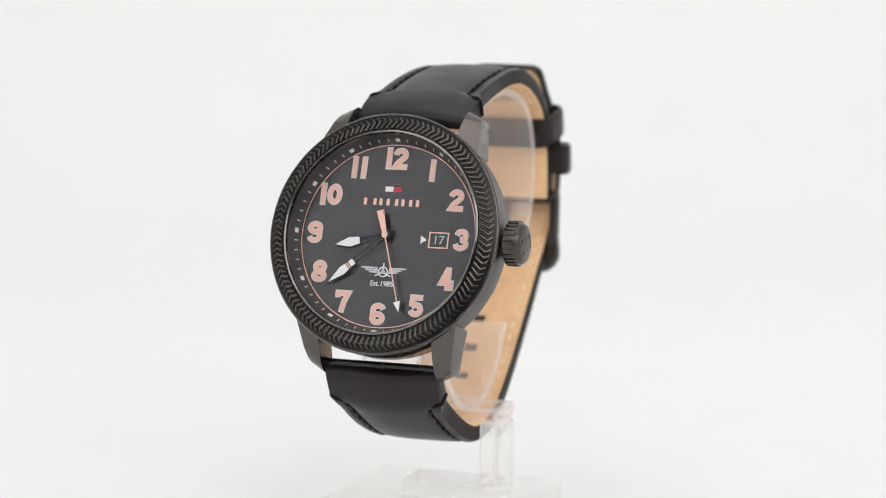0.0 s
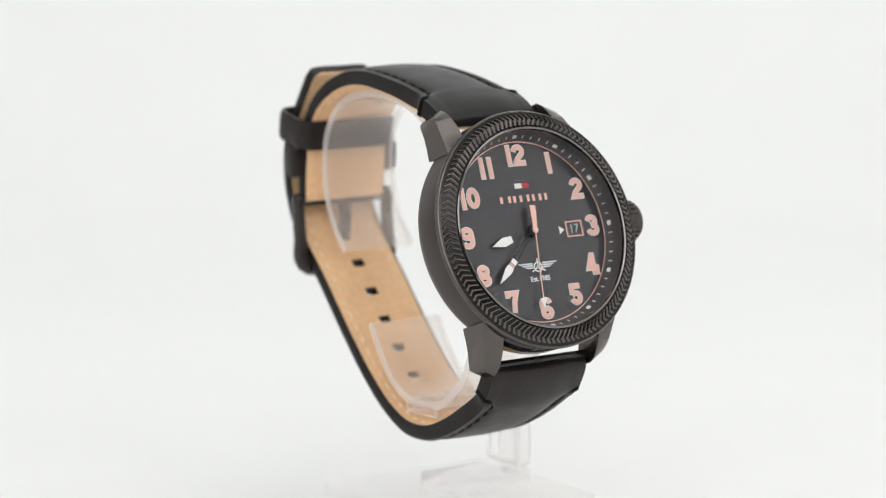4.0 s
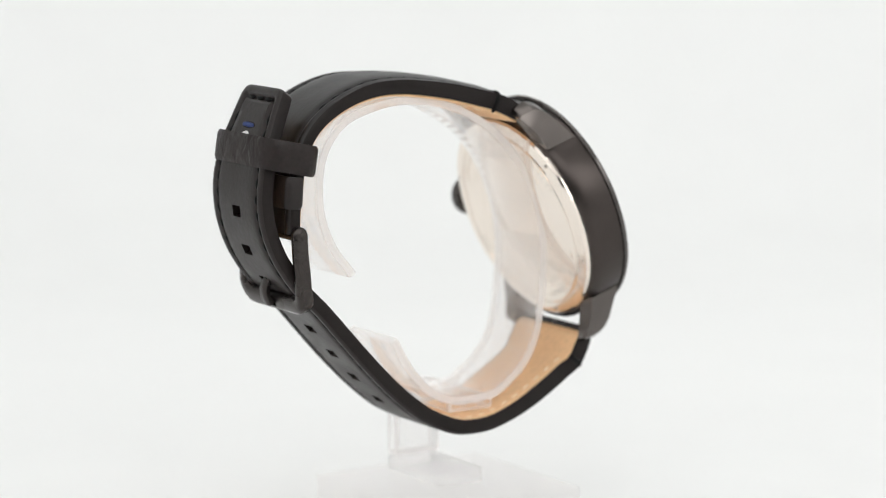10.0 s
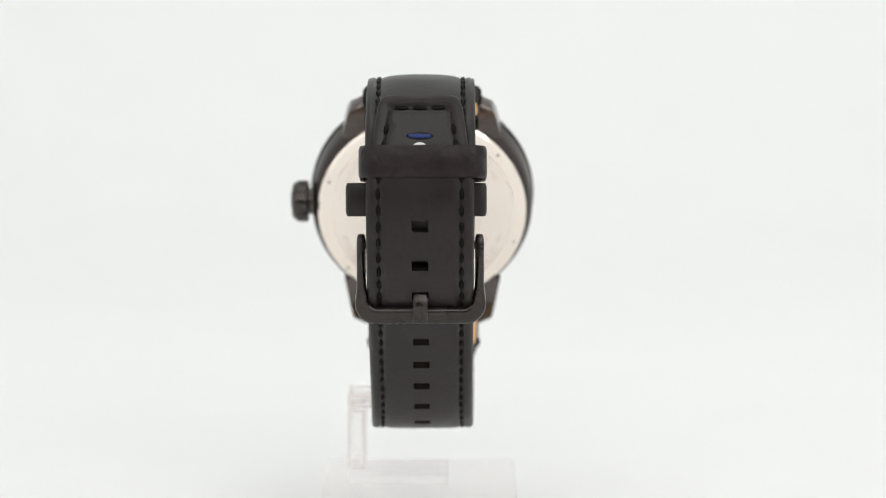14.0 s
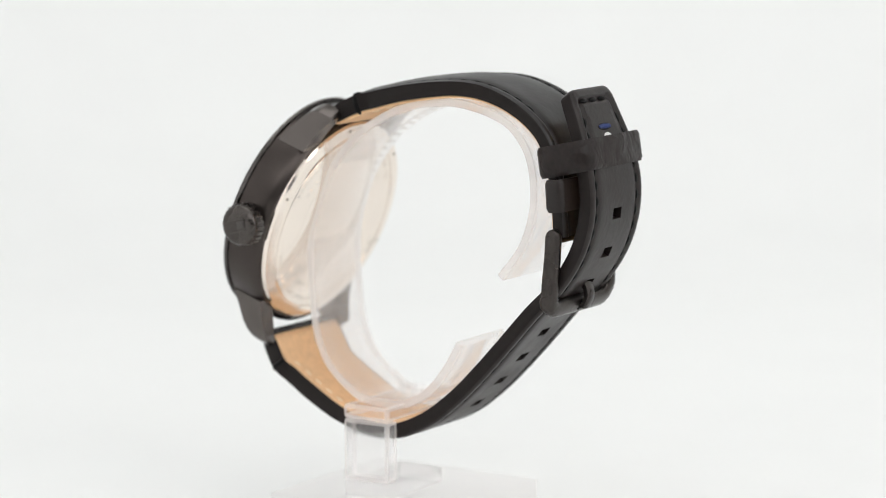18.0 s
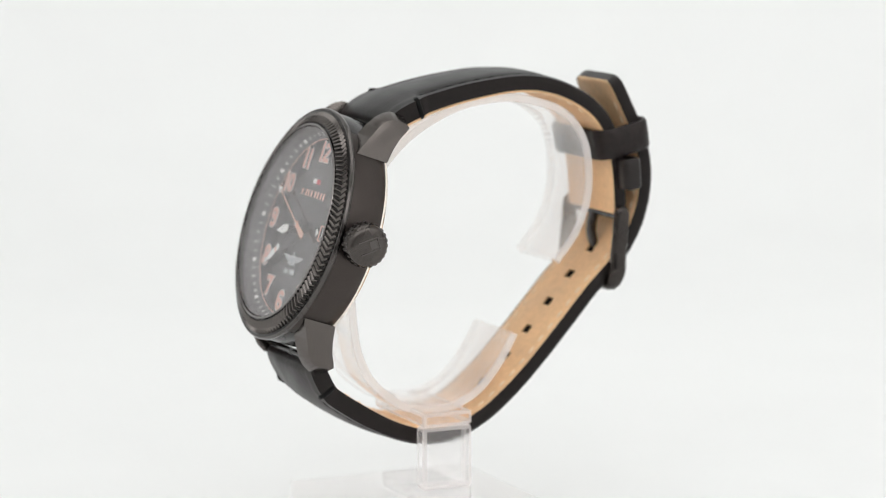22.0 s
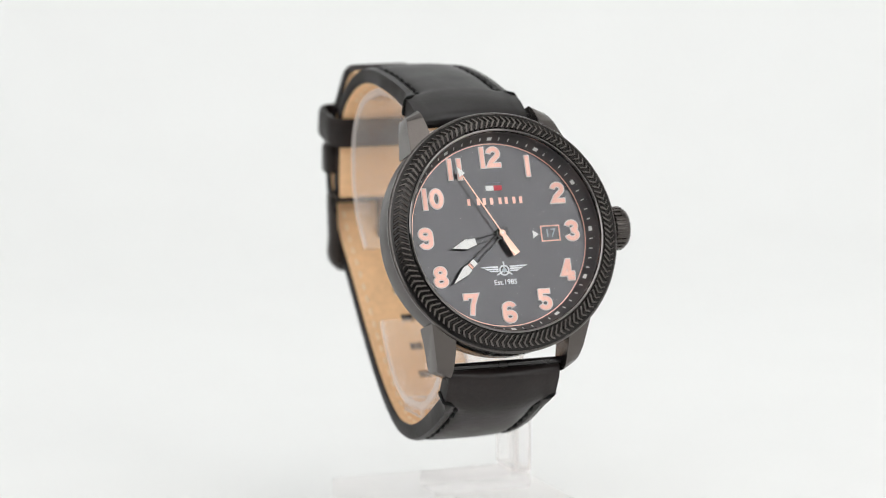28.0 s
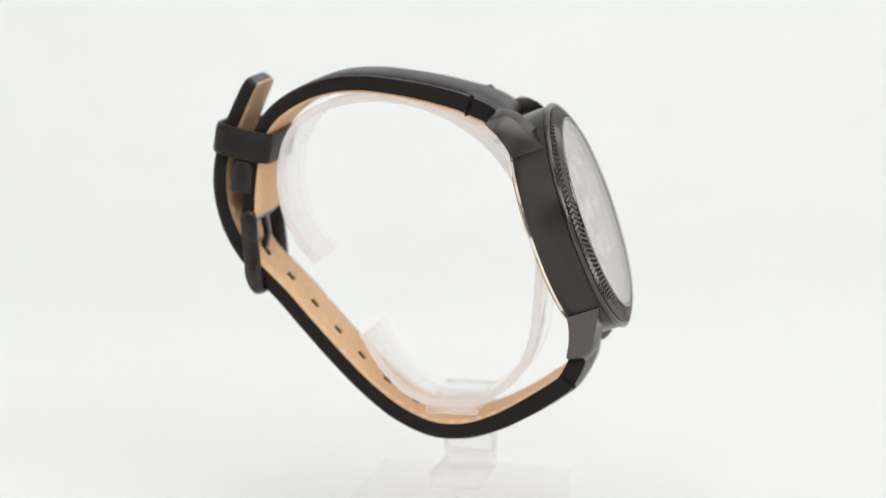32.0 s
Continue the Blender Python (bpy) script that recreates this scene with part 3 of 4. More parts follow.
# ---- the strap: middle line (y, z), thickness and width, mm ----
UPPER = [(-15.4, -55.35, 3.8, 22.5), (-11.8, -53.2, 4.6, 22.5), (-8.5, -51.85, 4.6, 22.4), (-6.6, -51.3, 4.5, 20.6), (-3.5, -50.5, 4.4, 20.4), (1.0, -49.5, 4.2, 20.3), (6.9, -48.6, 4.0, 20.2),
         (12.2, -48.15, 3.8, 20.1), (17.6, -48.5, 3.7, 20.1), (22.9, -50.1, 3.4, 20.1), (27.6, -52.7, 3.2, 20.1), (31.0, -55.9, 3.0, 20.1),
         (33.1, -60.0, 2.9, 20.0), (34.1, -64.5, 2.9, 19.9), (34.7, -69.5, 2.9, 19.8), (35.0, -74.6, 3.0, 19.6)]
LOWER = [(-30.4, -98.95, 3.8, 22.5), (-29.5, -101.5, 4.0, 22.5), (-27.7, -104.8, 4.0, 22.3), (-25.8, -106.5, 4.1, 20.6), (-20.8, -109.8, 4.1, 20.4), (-15.1, -112.9, 3.8, 20.3), (-9.5, -114.9, 3.4, 20.1),
         (-5.2, -115.4, 3.2, 20.0), (-1.2, -115.1, 3.2, 19.9), (2.9, -113.6, 3.1, 19.7), (7.3, -111.1, 3.1, 19.5), (12.8, -106.6, 3.0, 19.4), (18.2, -101.2, 3.0, 19.4),
         (23.6, -95.3, 2.95, 19.4), (28.8, -89.5, 2.9, 19.4), (34.1, -84.2, 2.9, 19.4), (38.1, -78.3, 2.85, 19.4), (40.1, -72.8, 2.8, 19.4), (40.7, -68.0, 2.8, 19.4),
         (40.3, -63.5, 2.8, 19.4), (39.1, -58.6, 2.8, 18.0), (37.3, -54.0, 2.8, 16.5), (35.9, -50.8, 2.8, 15.6), (35.5, -49.9, 2.75, 15.3), (35.15, -49.3, 2.7, 14.9), (34.95, -48.9, 2.6, 14.4), (34.75, -48.6, 2.45, 13.7), (34.6, -48.4, 2.2, 12.6)]


class Strap:
    def __init__(self, knots):
        self.line, self.run = curve_points(knots, 0)
        self.length = self.run[-1]

    def at(self, s):
        """Middle point, outward normal, thickness and width at s mm from the lug."""
        q = [np.interp(s, self.run, self.line[:, k]) for k in range(4)]
        a = [np.interp(s - 0.3, self.run, self.line[:, k]) for k in range(2)]
        b = [np.interp(s + 0.3, self.run, self.line[:, k]) for k in range(2)]
        t = Vector((b[0] - a[0], b[1] - a[1])).normalized()
        return q[0], q[1], t, q[2], q[3]

    def place(self, s, x, h, out):
        y, z, t, th, w = self.at(s)
        return Vector((x, y + out * -t.y * h, z + out * t.x * h))

    def near(self, y, z):
        d = (self.line[:, 0] - y) ** 2 + (self.line[:, 1] - z) ** 2
        return self.run[int(d.argmin())]


def strap_loop(strap, section, out, stations, holes, slot, blind=()):
    """Sweeps a closed section along the strap; the hole cells are cut through, the blind ones from the outer side alone."""
    bm = bmesh.new()
    rows = []
    for s in stations:
        y, z, t, th, w = strap.at(s)
        rows.append([bm.verts.new(strap.place(s, x, h, out)) for x, h in section(s, th, w)])
    n = len(rows[0])
    top, low = slot
    for i in range(len(rows) - 1):
        mid = (stations[i] + stations[i + 1]) / 2
        cut = any(a < mid < b for a, b in holes)
        for k in range(n):
            j = (k + 1) % n
            if cut and (k == top or (k == low and not any(a < mid < b for a, b in blind))):
                continue
            bm.faces.new((rows[i][k], rows[i][j], rows[i + 1][j], rows[i + 1][k]))
        if cut:
            a, b = rows[i], rows[i + 1]
            for k, m in ((top, (low + 1) % n), ((top + 1) % n, low)):
                bm.faces.new((a[k], b[k], b[m], a[m]))
            if not any(p < (stations[i - 1] + stations[i]) / 2 < q for p, q in holes):
                bm.faces.new((a[top], a[(top + 1) % n], a[low], a[(low + 1) % n]))
            if not any(p < (stations[i + 1] + stations[i + 2]) / 2 < q for p, q in holes):
                bm.faces.new((b[top], b[(top + 1) % n], b[low], b[(low + 1) % n]))
    bm.faces.new(rows[0])
    bm.faces.new(rows[-1])
    return bm


HOLE = 1.5
TAIL_ROW = 2.15                                     # from the tail's end to its cross row of stitches, mm
LOWER_RUN = Strap(LOWER).length


def end_round(s, th):
    """Share of the full thickness at s mm from the end that is folded round the spring bar."""
    return max(0.25, math.sqrt(max(0.0, 1 - max(0.0, 1 - s / (0.5 * th)) ** 2)))


def leather_section(s, th, w, long_half=False):
    e, t = w / 2, th * end_round(s, th)
    f = min(1.0, max(0.0, 21.9 - w))            # no groove in the plain end beside the lugs
    if long_half:
        f *= min(1.0, max(0.0, (LOWER_RUN - TAIL_ROW + 0.7 - s) / 0.5))     # nor in the rim of the tail
    lip = 1.0 if long_half else 0.0              # painted edge drawn over the lining
    puff = 0.16 * min(1.0, max(0.0, (th - 3.1) / 0.9))    # padded towards the lugs
    half = [(HOLE, 0.5 + puff * 0.3), (e * 0.32, 0.5 + puff * 0.2), (e * 0.48, 0.5 - puff * 0.02), (e * 0.6, 0.5 - puff * 0.32), (e - 3.2, 0.5 - puff * 0.55 - 0.02 * f), (e - 2.7, 0.5 - 0.07 * f - puff * 0.65), (e - 2.25, 0.5 - 0.19 * f - puff * 0.65), (e - 1.9, 0.495 - 0.095 * f - puff * 0.7), (e - 1.2, 0.485 + 0.015 * f - puff * 0.75), (e - 0.5, 0.455 - puff * 0.8), (e - 0.12, 0.33), (e, 0.10), (e - 0.04, -0.30 - 0.08 * lip), (e - 0.13, -0.376 - 0.099 * lip), (e - 0.34, -0.38 - 0.105 * lip), (e - 0.4, -0.375), (HOLE, -0.375)]
    # the sewn groove also runs across the tail
    dip = 0.2 * max(0.0, 1 - (abs(s - (LOWER_RUN - TAIL_ROW)) / 0.75) ** 2) if long_half else 0.0
    half = [(x, h - dip if x < e - 2.3 and h > 0 else h) for x, h in half]
    right = [(x, h * t) for x, h in half]
    left = [(-x, h) for x, h in right]
    return right + left[::-1]


def lining_section(s, th, w):
    e = w / 2 - 0.4
    half = [(HOLE - 0.1, -0.38), (e - 0.1, -0.38), (e, -0.43), (e - 0.25, -0.5), (HOLE - 0.1, -0.5)]
    right = [(x, h * th * end_round(s, th)) for x, h in half]
    left = [(-x, h) for x, h in right]
    return right + left[::-1]


def stitch_row(strap, x_of, h_of, out, s0, s1, pitch, length, size):
    bm = bmesh.new()
    s = s0
    while s + length < s1:
        ring = []
        for i in range(7):
            u = i / 6
            y, z, t, th, w = strap.at(s + u * length)
            rise = math.sin(math.pi * u) ** 0.5
            h = h_of(th) - size * 0.6 + size * 0.75 * rise
            r = size * (0.55 + 0.45 * rise)
            ring.append([bm.verts.new(strap.place(s + u * length, x_of(w) + r * math.cos(2 * math.pi * k / 6), h + r * 0.8 * math.sin(2 * math.pi * k / 6), out)) for k in range(6)])
        for a, b in zip(ring, ring[1:]):
            for k in range(6):
                bm.faces.new((a[k], a[(k + 1) % 6], b[(k + 1) % 6], b[k]))
        bm.faces.new(ring[0])
        bm.faces.new(ring[-1])
        s += pitch
    return bm


def build_strap(watch, name, knots, out, label, hole_at, s_stitch, s_end):
    strap = Strap(knots)
    loops = []
    tail = [strap.length - TAIL_ROW + d for d in (-1.0, -0.6, -0.35, 0.0, 0.35, 0.6, 1.0)] if hole_at else []
    for half in (1.0, 0.94):
        spans = sorted((s - half, s + half) for s in hole_at)
        marks = set(np.linspace(0, strap.length - 2.2, 110)) | {strap.length - d for d in (0.0, 0.12, 0.3, 0.5, 0.75, 1.05, 1.4, 1.8)} | set(tail) | {0.1, 0.25, 0.45, 0.7, 1.2, 1.5}
        for a, b in spans:
            marks = {m for m in marks if not a - 0.25 < m < b + 0.25} | {a, b}
        closed = [(s - half, s + half) for s in hole_at[:2]]
        loops.append((sorted(marks), spans, closed))
    shell = part(name, strap_loop(strap, functools.partial(leather_section, long_half=bool(hole_at)), out, *loops[0][:2], (33, 16), loops[0][2]), LEATHER if hole_at else LEATHER_SMOOTH, watch, label, 40, shift=SIDE)
    shell.data.materials.append(LEATHER_EDGE)
    for p in shell.data.polygons:
        p.material_index = int(abs(p.normal.x) > 0.75)
    # the end folded round the spring bar
    bm = bmesh.new()
    y0, z0, t, th, w = strap.at(1.5)
    rings = []
    for x, r in ((-11.2, 0.27), (-10.7, 0.31), (-6, 0.34), (0, 0.35), (6, 0.34), (10.7, 0.31), (11.2, 0.27)):
        rings.append([bm.verts.new((x, y0 + r * th * math.cos(2 * math.pi * k / 32), z0 + r * th * math.sin(2 * math.pi * k / 32))) for k in range(32)])
    for a, b in zip(rings, rings[1:]):
        for k in range(32):
            bm.faces.new((a[k], a[(k + 1) % 32], b[(k + 1) % 32], b[k]))
    bm.faces.new(rings[0])
    bm.faces.new(rings[-1])
    part("end_fold", bm, LEATHER if hole_at else LEATHER_SMOOTH, shell, "leather folded round the spring bar", 50, shift=SIDE)
    part("lining", strap_loop(strap, lining_section, out, loops[1][0], [a for a in loops[1][1] if a not in loops[1][2]], (9, 4)), TAN, shell, "tan leather lining", 40, shift=SIDE)
    for sx in (-1, 1):
        part("stitching", stitch_row(strap, lambda w: sx * (w / 2 - 2.2), lambda th: (0.37 - 0.055 * min(1.0, max(0.0, (th - 3.1) / 0.9))) * th, out, s_stitch, s_end, 2.9, 2.1, 0.45), THREAD, shell, "row of black stitches", shift=SIDE)
        part("lining_stitching", stitch_row(strap, lambda w: sx * (w / 2 - 2.2), lambda th: 0.49 * th, -out, s_stitch, s_end, 3.0, 1.9, 0.31), CREAM_THREAD, shell, "row of cream stitches", shift=SIDE)
        # cord that binds the folded leather's end beside the lug
        bm = bmesh.new()
        y, z, t, th, w = strap.at(s_stitch - 1.2)
        low = 0.12 * min(1.0, max(0.0, (th - 3.1) / 0.9))
        path = [(w / 2 - 0.6, -0.46), (w / 2 - 0.05, -0.36), (w / 2 + 0.02, 0.0), (w / 2 - 0.05, 0.34 - low), (w / 2 - 0.5, 0.46 - low), (w / 2 - 1.3, 0.48 - low), (w / 2 - 2.2, 0.45 - low)]
        rings = []
        for k, (x, h) in enumerate(path):
            p = strap.place(s_stitch - 1.25 + (0.0, 0.0, 0.0, 0.05, 0.1, 0.3, 0.9)[k], sx * x, h * th, out)
            a, b = path[max(0, k - 1)], path[min(len(path) - 1, k + 1)]
            run = Vector((sx * (b[0] - a[0]), (b[1] - a[1]) * th)).normalized()
            across = Vector((0, t.x, t.y))
            lift = (Vector((1, 0, 0)) * -run.y + Vector((0, -t.y * out, t.x * out)) * run.x)
            rad = 0.42 if 0 < k < 6 else 0.25
            rings.append([bm.verts.new(p + across * (rad * 1.15 * math.cos(g)) + lift * (rad * math.sin(g))) for g in [2 * math.pi * q / 8 for q in range(8)]])
        for a, b in zip(rings, rings[1:]):
            for q in range(8):
                bm.faces.new((a[q], a[(q + 1) % 8], b[(q + 1) % 8], b[q]))
        bm.faces.new(rings[0])
        bm.faces.new(rings[-1])
        part("edge_binding", bm, THREAD, shell, "black cord binding at the strap's edge", shift=SIDE)
    return strap, shell


def band(bm, half, d0, d1, thick, corner, height, origin, dvec, evec):
    """A closed band of leather: a rounded rectangle in x and d, swept by its height along evec."""
    def rect(hx, a, b, r):
        pts = []
        for cx, cy, a0 in ((hx - r, b - r, 0), (-hx + r, b - r, 90), (-hx + r, a + r, 180), (hx - r, a + r, 270)):
            pts += arc(cx, cy, r, r, a0, a0 + 90, 5)
        return pts
    outer, inner = rect(half, d0, d1, corner), rect(half - thick, d0 + thick, d1 - thick, max(0.2, corner - thick))
    rings = []
    for pts, hs in ((outer, (0.12, 0.88)), (inner, (0.88, 0.12))):
        for h in hs:
            rings.append([bm.verts.new(Vector((x, 0, 0)) + origin + dvec * d + evec * (h * height)) for x, d in pts])
        if pts is outer:
            for pts2, h in ((rect(half - 0.25, d0 + 0.25, d1 - 0.25, corner), 1.0), (rect(half - thick + 0.2, d0 + thick - 0.2, d1 - thick + 0.2, max(0.2, corner - thick)), 1.0)):
                rings.append([bm.verts.new(Vector((x, 0, 0)) + origin + dvec * d + evec * (h * height)) for x, d in pts2])
    for pts2, h in ((rect(half - thick + 0.2, d0 + thick - 0.2, d1 - thick + 0.2, max(0.2, corner - thick)), 0.0), (rect(half - 0.25, d0 + 0.25, d1 - 0.25, corner), 0.0)):
        rings.append([bm.verts.new(Vector((x, 0, 0)) + origin + dvec * d + evec * (h * height)) for x, d in pts2])
    n = len(outer)
    for i in range(len(rings)):
        a, b = rings[i], rings[(i + 1) % len(rings)]
        for k in range(n):
            bm.faces.new((a[k], a[(k + 1) % n], b[(k + 1) % n], b[k]))


def build_buckle(watch, lower):
    bm = bmesh.new()
    path = [(-10.75, -1.55), (-10.75, -1.35), (-10.75, -0.9), (-10.75, 0.0), (-10.75, 4.0), (-10.75, 8.0)] + [(-8.15 + 2.6 * math.cos(radians(a)), 10.6 + 2.6 * math.sin(radians(a))) for a in (180, 158, 135, 112, 90)]
    path = path + [(-4.0, 13.2)]
    path = path + [(0.0, 13.2)] + [(-x, q) for x, q in path[::-1]]
    side = [(-2.0, 34.60, -72.6), (0.0, 34.55, -74.6), (4.0, 34.35, -78.6), (8.0, 33.9, -82.6), (10.6, 33.8, -85.3), (13.2, 33.1, -88.0), (14.5, 32.5, -89.3)]
    rings = []
    for i, (x, q) in enumerate(path):
        a, b = path[max(0, i - 1)], path[min(len(path) - 1, i + 1)]
        run = Vector((b[0] - a[0], b[1] - a[1])).normalized()
        y, z = (np.interp(q, [k[0] for k in side], [k[m] for k in side]) for m in (1, 2))
        y2, z2 = (np.interp(q + 0.5, [k[0] for k in side], [k[m] for k in side]) for m in (1, 2))
        along = Vector((0, y2 - y, z2 - z)).normalized()
        deep = Vector((0, -along.z, along.y))
        wide = Vector((1, 0, 0)) * run.y - along * run.x
        bar = min(1.0, max(0.0, (q - 9.0) / 4.0))
        hw, hd = 0.85 + 0.95 * bar, 1.6
        if q < 0:
            cap = math.sqrt(1.02 - (q / 1.55) ** 2)
            hw, hd = hw * (0.45 + 0.55 * cap), hd * cap
        centre = Vector((x, y, z))
        rings.append([bm.verts.new(centre + wide * (hw * math.copysign(abs(math.cos(g)) ** 0.6, math.cos(g))) + deep * (hd * math.copysign(abs(math.sin(g)) ** 0.6, math.sin(g)))) for g in [2 * math.pi * k / 12 + 0.26 for k in range(12)]])
    for a, b in zip(rings, rings[1:]):
        for k in range(12):
            bm.faces.new((a[k], a[(k + 1) % 12], b[(k + 1) % 12], b[k]))
    bm.faces.new(rings[0])
    bm.faces.new(rings[-1])
    buckle = part("buckle", bm, BUCKLE_STEEL, watch, "black steel tang buckle", 50, shift=SIDE)
    bm = bmesh.new()
    tongue = curve_points([(34.4, -74.9, 0, 0), (33.6, -79.0, 0, 0), (34.6, -82.8, 0, 0), (35.9, -85.2, 0, 0), (36.0, -87.0, 0, 0), (35.1, -88.8, 0, 0)], 0)[0][::8]
    rows = []
    for i, p in enumerate(tongue):
        a, b = tongue[max(0, i - 1)], tongue[min(len(tongue) - 1, i + 1)]
        t = Vector((b[0] - a[0], b[1] - a[1])).normalized()
        nrm = Vector((-t.y, t.x))
        rows.append([bm.verts.new((x, p[0] + nrm.x * h, p[1] + nrm.y * h)) for x, h in ((-1.3, -0.45), (-1.3, 0.35), (-1.0, 0.6), (1.0, 0.6), (1.3, 0.35), (1.3, -0.45), (1.0, -0.6), (-1.0, -0.6))])
    for a, b in zip(rows, rows[1:]):
        for k in range(8):
            bm.faces.new((a[k], a[(k + 1) % 8], b[(k + 1) % 8], b[k]))
    bm.faces.new(rows[0])
    bm.faces.new(rows[-1])
    part("tongue", bm, BUCKLE_STEEL, buckle, "black steel prong", 40, shift=SIDE)
    bm = bmesh.new()
    bmesh.ops.create_cone(bm, cap_ends=True, segments=16, radius1=0.8, radius2=0.8, depth=21.4, matrix=Matrix.Translation((0, 34.5, -75.1)) @ Matrix.Rotation(radians(90), 4, "Y"))
    part("pin", bm, STEEL_DARK, buckle, shift=SIDE)
    for i in range(3):
        bm = bmesh.new()
        box(bm, -1.1, 1.1, 34.9, 35.3, -88.35 - 0.5 * i, -88.1 - 0.5 * i)
        part("buckle_mark", bm, STEEL_DARK, buckle, shift=SIDE @ Matrix.Translation((0, -0.35 * i - 0.15, 0)))
    # loose loop round both straps, fixed keeper below it
    bm = bmesh.new()
    dv = Vector((0, 10.9, 2.35)).normalized()
    ev = Vector((0, 0.95, -5.95)).normalized()
    band(bm, 11.55, 0.0, 11.75, 1.15, 3.3, 5.8, Vector((-0.5, 29.6, -58.5)), dv, ev)
    part("loose_loop", bm, LOOP_LEATHER, watch, "black leather strap loop", 40, shift=SIDE)
    bm = bmesh.new()
    band(bm, 12.75, 0.0, 3.9, 1.1, 1.2, 6.0, Vector((0.7, 33.7, -63.8)), Vector((0, 1, 0.1)).normalized(), Vector((0, 0.07, -1)).normalized())
    part("fixed_keeper", bm, LEATHER, watch, "black leather keeper beside the buckle", 40, shift=SIDE)
    # blue bar tack and a pale dot on the strap's tail
    s = lower.near(37.9, -55.2)
    y, z, t, th, w = lower.at(s)
    turn = Matrix(((1, 0, 0, 0), (0, t.x, t.y, 0), (0, t.y, -t.x, 0), (0, 0, 0, 1)))
    # flat dark oval that paints the shade of the pit under the tack
    bm = bmesh.new()
    bmesh.ops.create_icosphere(bm, subdivisions=3, radius=1.0, matrix=Matrix.Translation(lower.place(s, 0, 1.38, -1)) @ turn @ Matrix.Diagonal((2.55, 0.72, 0.10, 1)))
    part("tack_shade", bm, THREAD, watch, "dark oval standing for the shade in the tack's pit", shift=SIDE)
    bm = bmesh.new()
    for k in range(9):
        x = -1.76 + 0.44 * k
        size = 0.62 - 0.05 * abs(k - 4)
        bmesh.ops.create_icosphere(bm, subdivisions=2, radius=1.0, matrix=Matrix.Translation(lower.place(s, x, 1.46, -1)) @ turn @ Matrix.Rotation(radians(55), 4, "Z") @ Matrix.Diagonal((size, 0.27, 0.22, 1)))
    part("bar_tack", bm, BLUE_THREAD, watch, "royal blue thread bar tack on the tail", shift=SIDE)
    bm = bmesh.new()
    s = lower.near(38.75, -57.75)
    p = lower.place(s, 0, 1.42, -1)
    y, z, t, th, w = lower.at(s)
    turn = Vector((0, t.y, -t.x)).to_track_quat("Z", "Y").to_matrix().to_4x4()
    bmesh.ops.create_cone(bm, cap_ends=True, segments=24, radius1=1.7, radius2=1.6, depth=0.25, matrix=Matrix.Translation(p) @ turn)
    part("tail_dot", bm, WHITE, watch, "small white dot under the loop", shift=SIDE)
    # cross row of stitches near the tail's end
    bm = bmesh.new()
    s = LOWER_RUN - TAIL_ROW
    for k in range(3):
        p = lower.place(s, -3.3 + k * 3.3, 0.93, -1)
        bmesh.ops.create_icosphere(bm, subdivisions=2, radius=1.0, matrix=Matrix.Translation(p) @ Matrix.Diagonal((1.38, 0.42, 0.46, 1)))
    part("tail_stitching", bm, THREAD, watch, "cross row of black stitches", shift=SIDE)


def build_watch():
    watch = tagged(new("wristwatch"), "black steel wristwatch with black leather strap on an acrylic cuff", "watch")
    watch.matrix_basis = Matrix.Translation((0, 0, BASE_Z * MM))
    build_head(watch)
    build_dial(watch)
    minute, second = build_hands(watch)
    build_strap(watch, "upper_strap", UPPER, 1, "short black leather strap half with tan lining", [], 8.65, 47.65)
    low = Strap(LOWER)
    hole_at = [low.near(y, z) for y, z in ((40.5, -70.6), (38.6, -77.6), (25.0, -93.5), (20.4, -98.6), (15.7, -103.9), (10.5, -108.8), (4.6, -112.9))]
    gap = hole_at[2] - hole_at[1]
    hole_at += [hole_at[1] - abs(gap) / 3, hole_at[1] - abs(gap) * 2 / 3]
    lower, shell = build_strap(watch, "lower_strap", LOWER, -1, "long black leather strap half with punched holes", hole_at, 7.4, low.near(35.75, -50.6))
    build_buckle(watch, lower)
    return watch, minute, second


# ---- the clear stand ----
CUFF = [(21.6, -83.4), (26.0, -77.8), (28.4, -71.3), (28.6, -64.5), (26.9, -58.7), (22.4, -54.0), (14.0, -51.4), (6.5, -51.3), (-1.5, -53.2), (-10.3, -58.2), (-16.6, -65.3),
        (-20.3, -73.4), (-21.8, -81.1), (-21.5, -89.9), (-20.6, -97.2), (-18.8, -102.0), (-16.9, -104.7), (-14.2, -107.1), (-10.2, -109.6), (-5.0, -110.2), (-0.5, -110.0), (3.4, -108.4), (6.3, -106.1), (9.7, -101.9), (12.7, -96.7)]


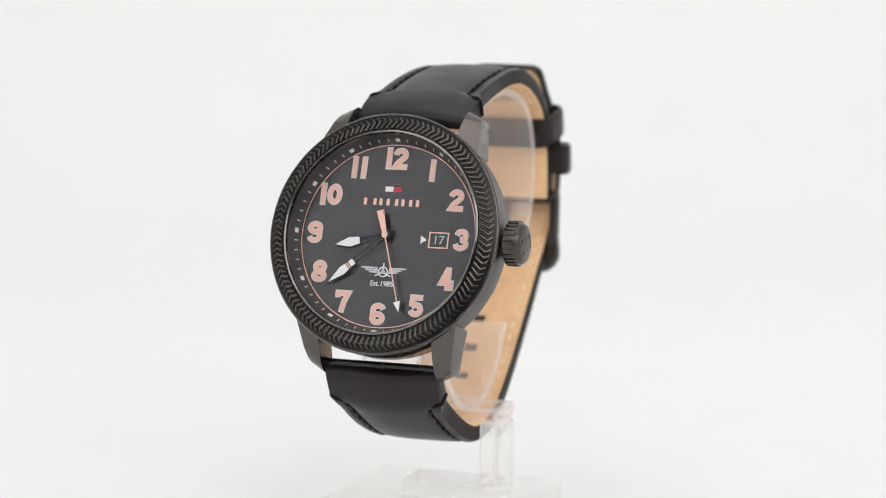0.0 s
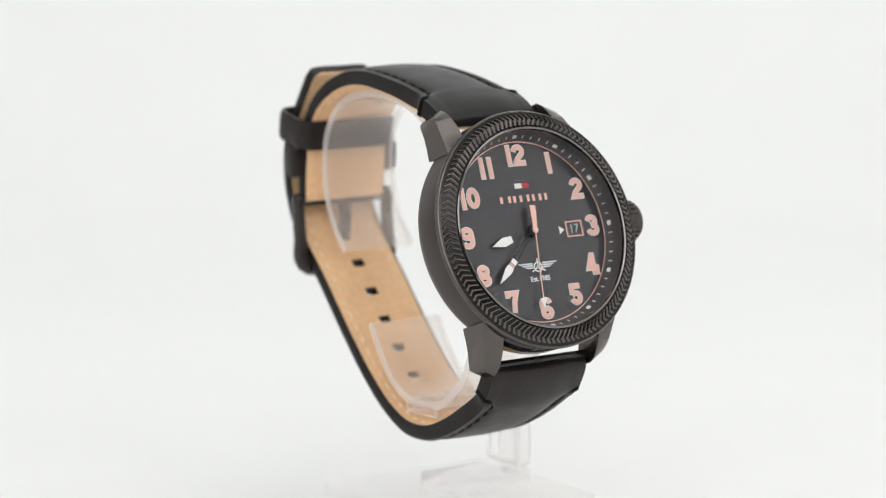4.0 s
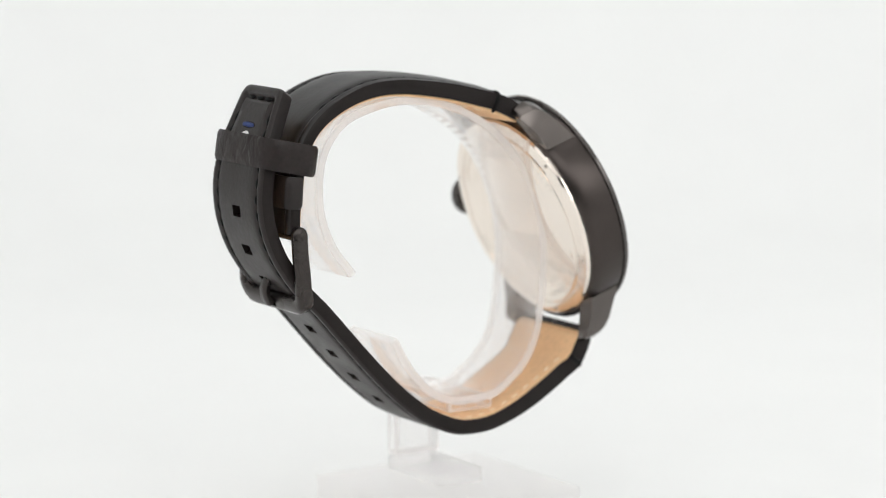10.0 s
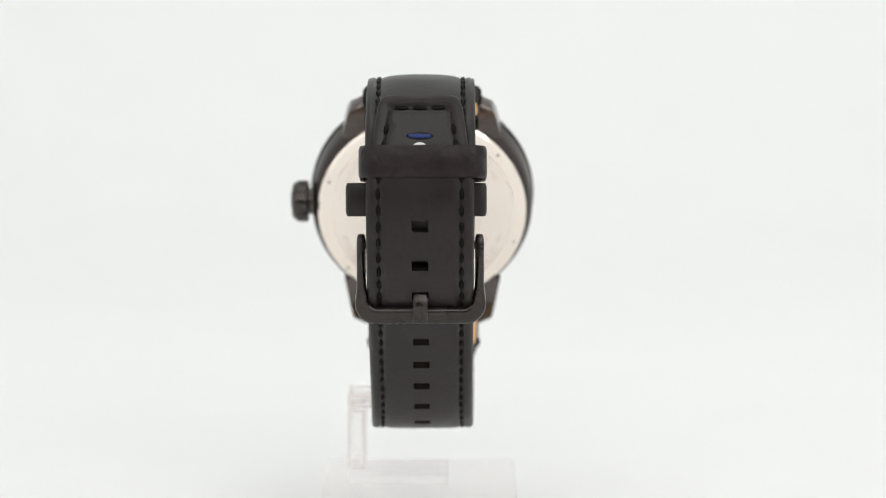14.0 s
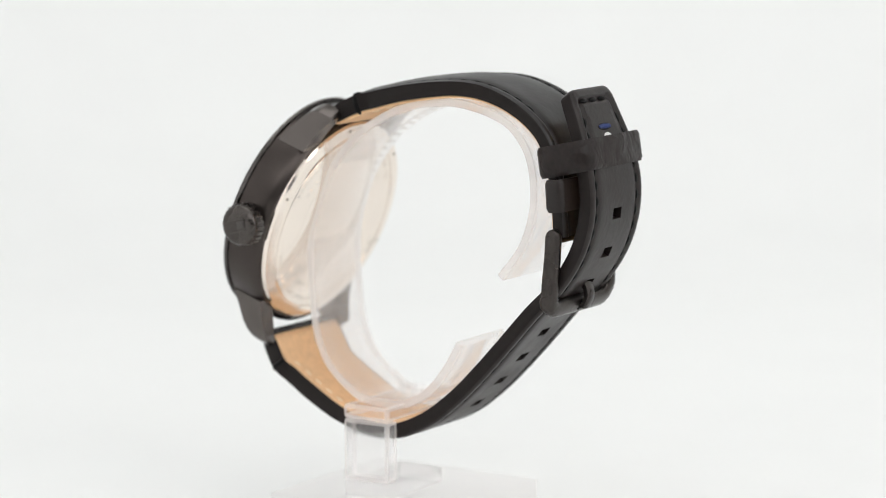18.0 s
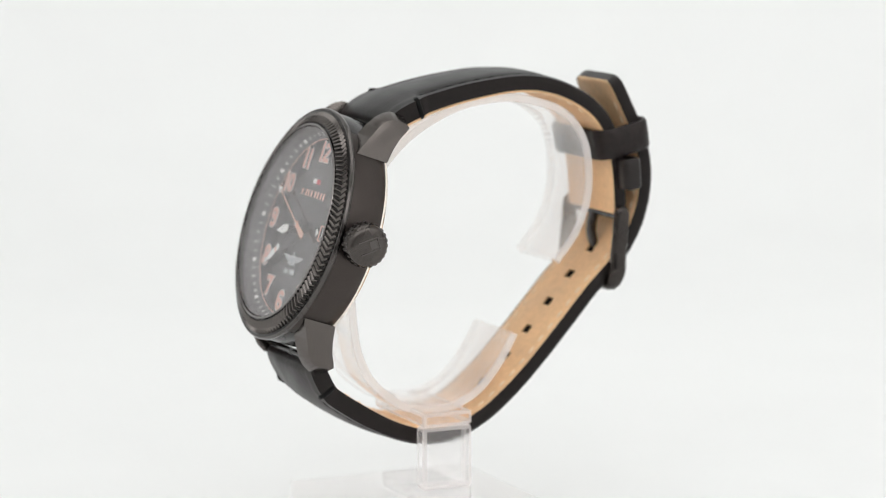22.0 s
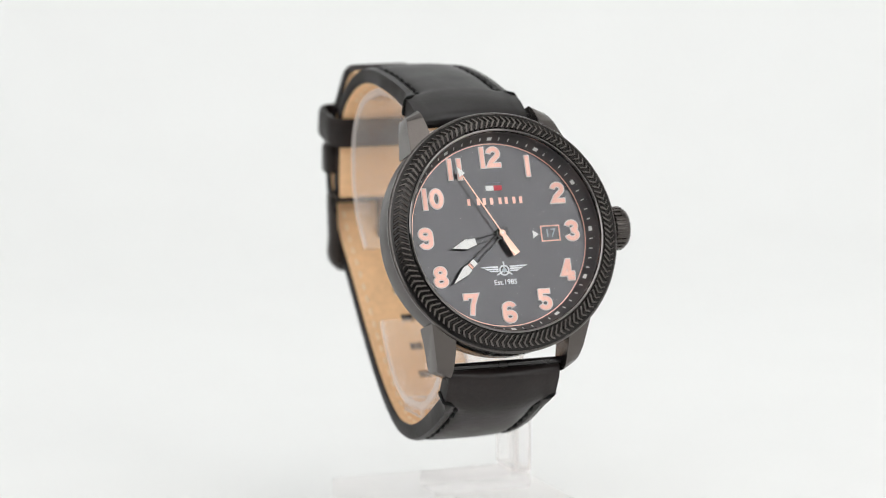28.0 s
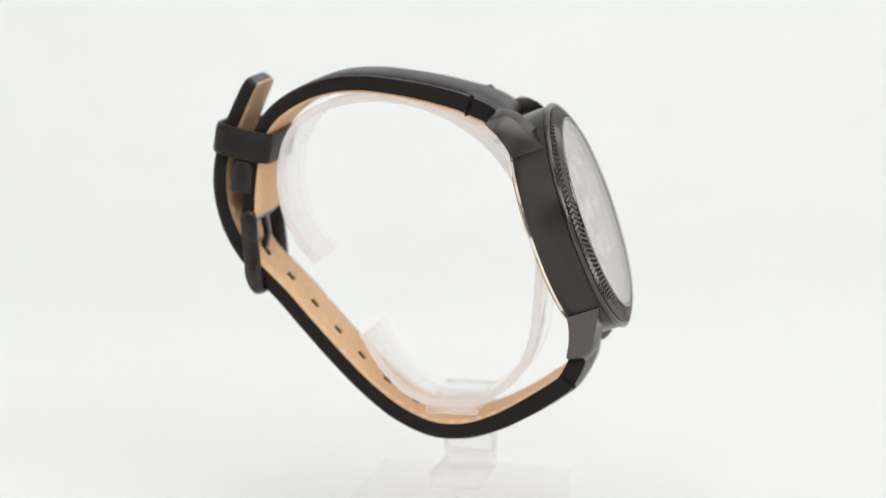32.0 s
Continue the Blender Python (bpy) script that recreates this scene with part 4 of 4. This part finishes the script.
def build_stand():
    stand = tagged(new("watch_stand"), "clear acrylic watch stand with C-shaped cuff", "stand")
    put = Matrix.Translation((0, 0, 0.138)) @ Matrix.Scale(MM, 4)
    bm = bmesh.new()
    line = curve_points([(y, z, 0, 0) for y, z in CUFF], 0)[0][::5]
    rows = []
    for i, p in enumerate(line):
        a, b = line[max(0, i - 1)], line[min(len(line) - 1, i + 1)]
        t = Vector((b[0] - a[0], b[1] - a[1])).normalized()
        h = 0.8
        rows.append([bm.verts.new((CX + x, p[0] - t.y * q * h, p[1] + t.x * q * h)) for x, q in ((-8.3, -0.8), (-8.1, -1), (8.1, -1), (8.3, -0.8), (8.3, 0.8), (8.1, 1), (-8.1, 1), (-8.3, 0.8))])
    for a, b in zip(rows, rows[1:]):
        for k in range(8):
            bm.faces.new((a[k], a[(k + 1) % 8], b[(k + 1) % 8], b[k]))
    bm.faces.new(rows[0])
    bm.faces.new(rows[-1])
    cuff = part("cuff", bm, ACRYLIC, stand, "bent clear acrylic cuff", 40, shift=put)
    cuff.data.materials.append(EDGE_SHINE)
    for p in cuff.data.polygons:
        p.material_index = int(abs(p.normal.x) > 0.5)
    for name, b, lab, edge in (("bridge", (-6.2, 16.8, -9.8, 0.4, -112.5, -109.7), "clear bar under the cuff", 0.7), ("post", (13.3, 16.8, -9.8, 0.4, -124.6, -112.55), "clear upright", 0.7),
                               ("foot", (-3.0, 16.8, -9.8, 0.4, -127.9, -124.65), "clear foot bar", 0.8), ("base_plate", (-16.3, 21.7, -23.8, 14.2, -138.0, -128.0), "clear square base block", 0.6)):
        bm = bmesh.new()
        box(bm, *b, bevel=edge)
        slab = part(name, bm, PLATE if name == "base_plate" else BLOCK, stand, lab, 30, shift=put)
        slab.visible_shadow = name == "base_plate"
        if name in ("bridge", "post"):
            # polished faces; rounded edges whitened to stand for light bent inside
            slab.data.materials.append(EDGE_SHINE)
            for p in slab.data.polygons:
                p.material_index = int(max(abs(c) for c in p.normal) < 0.98)
    return stand


build_setting()
WATCH, MINUTE, SECOND = build_watch()
STAND = build_stand()

RATE, FRONT = 14.4, 1.5217      # turntable: degrees a second, moment at which the dial faces the lens


def motions():
    times = [0.25 * k for k in range(129)]
    for thing, z in ((WATCH, BASE_Z * MM), (STAND, 0.0)):
        walk(thing, [(t, Matrix.Translation((0, 0, z)) @ Matrix.Rotation(radians(RATE * (t - FRONT)), 4, "Z")) for t in times])
    walk(MINUTE, [(t, hand_pose(MINUTE_AT + 0.1 * (t - 1.5), 0.95)) for t in (0.0, 8.0, 16.0, 24.0, 32.0)])
    rows = [(0.0, hand_pose(SECOND_AT * 6, 1.4))]
    for k in range(32):
        rows.append((k + 0.40, hand_pose((SECOND_AT + k) * 6, 1.4)))
        rows.append((k + 0.4667, hand_pose((SECOND_AT + k + 1) * 6, 1.4)))
    rows.append((32.0, hand_pose((SECOND_AT + 32) * 6, 1.4)))
    walk(SECOND, rows)


motions()
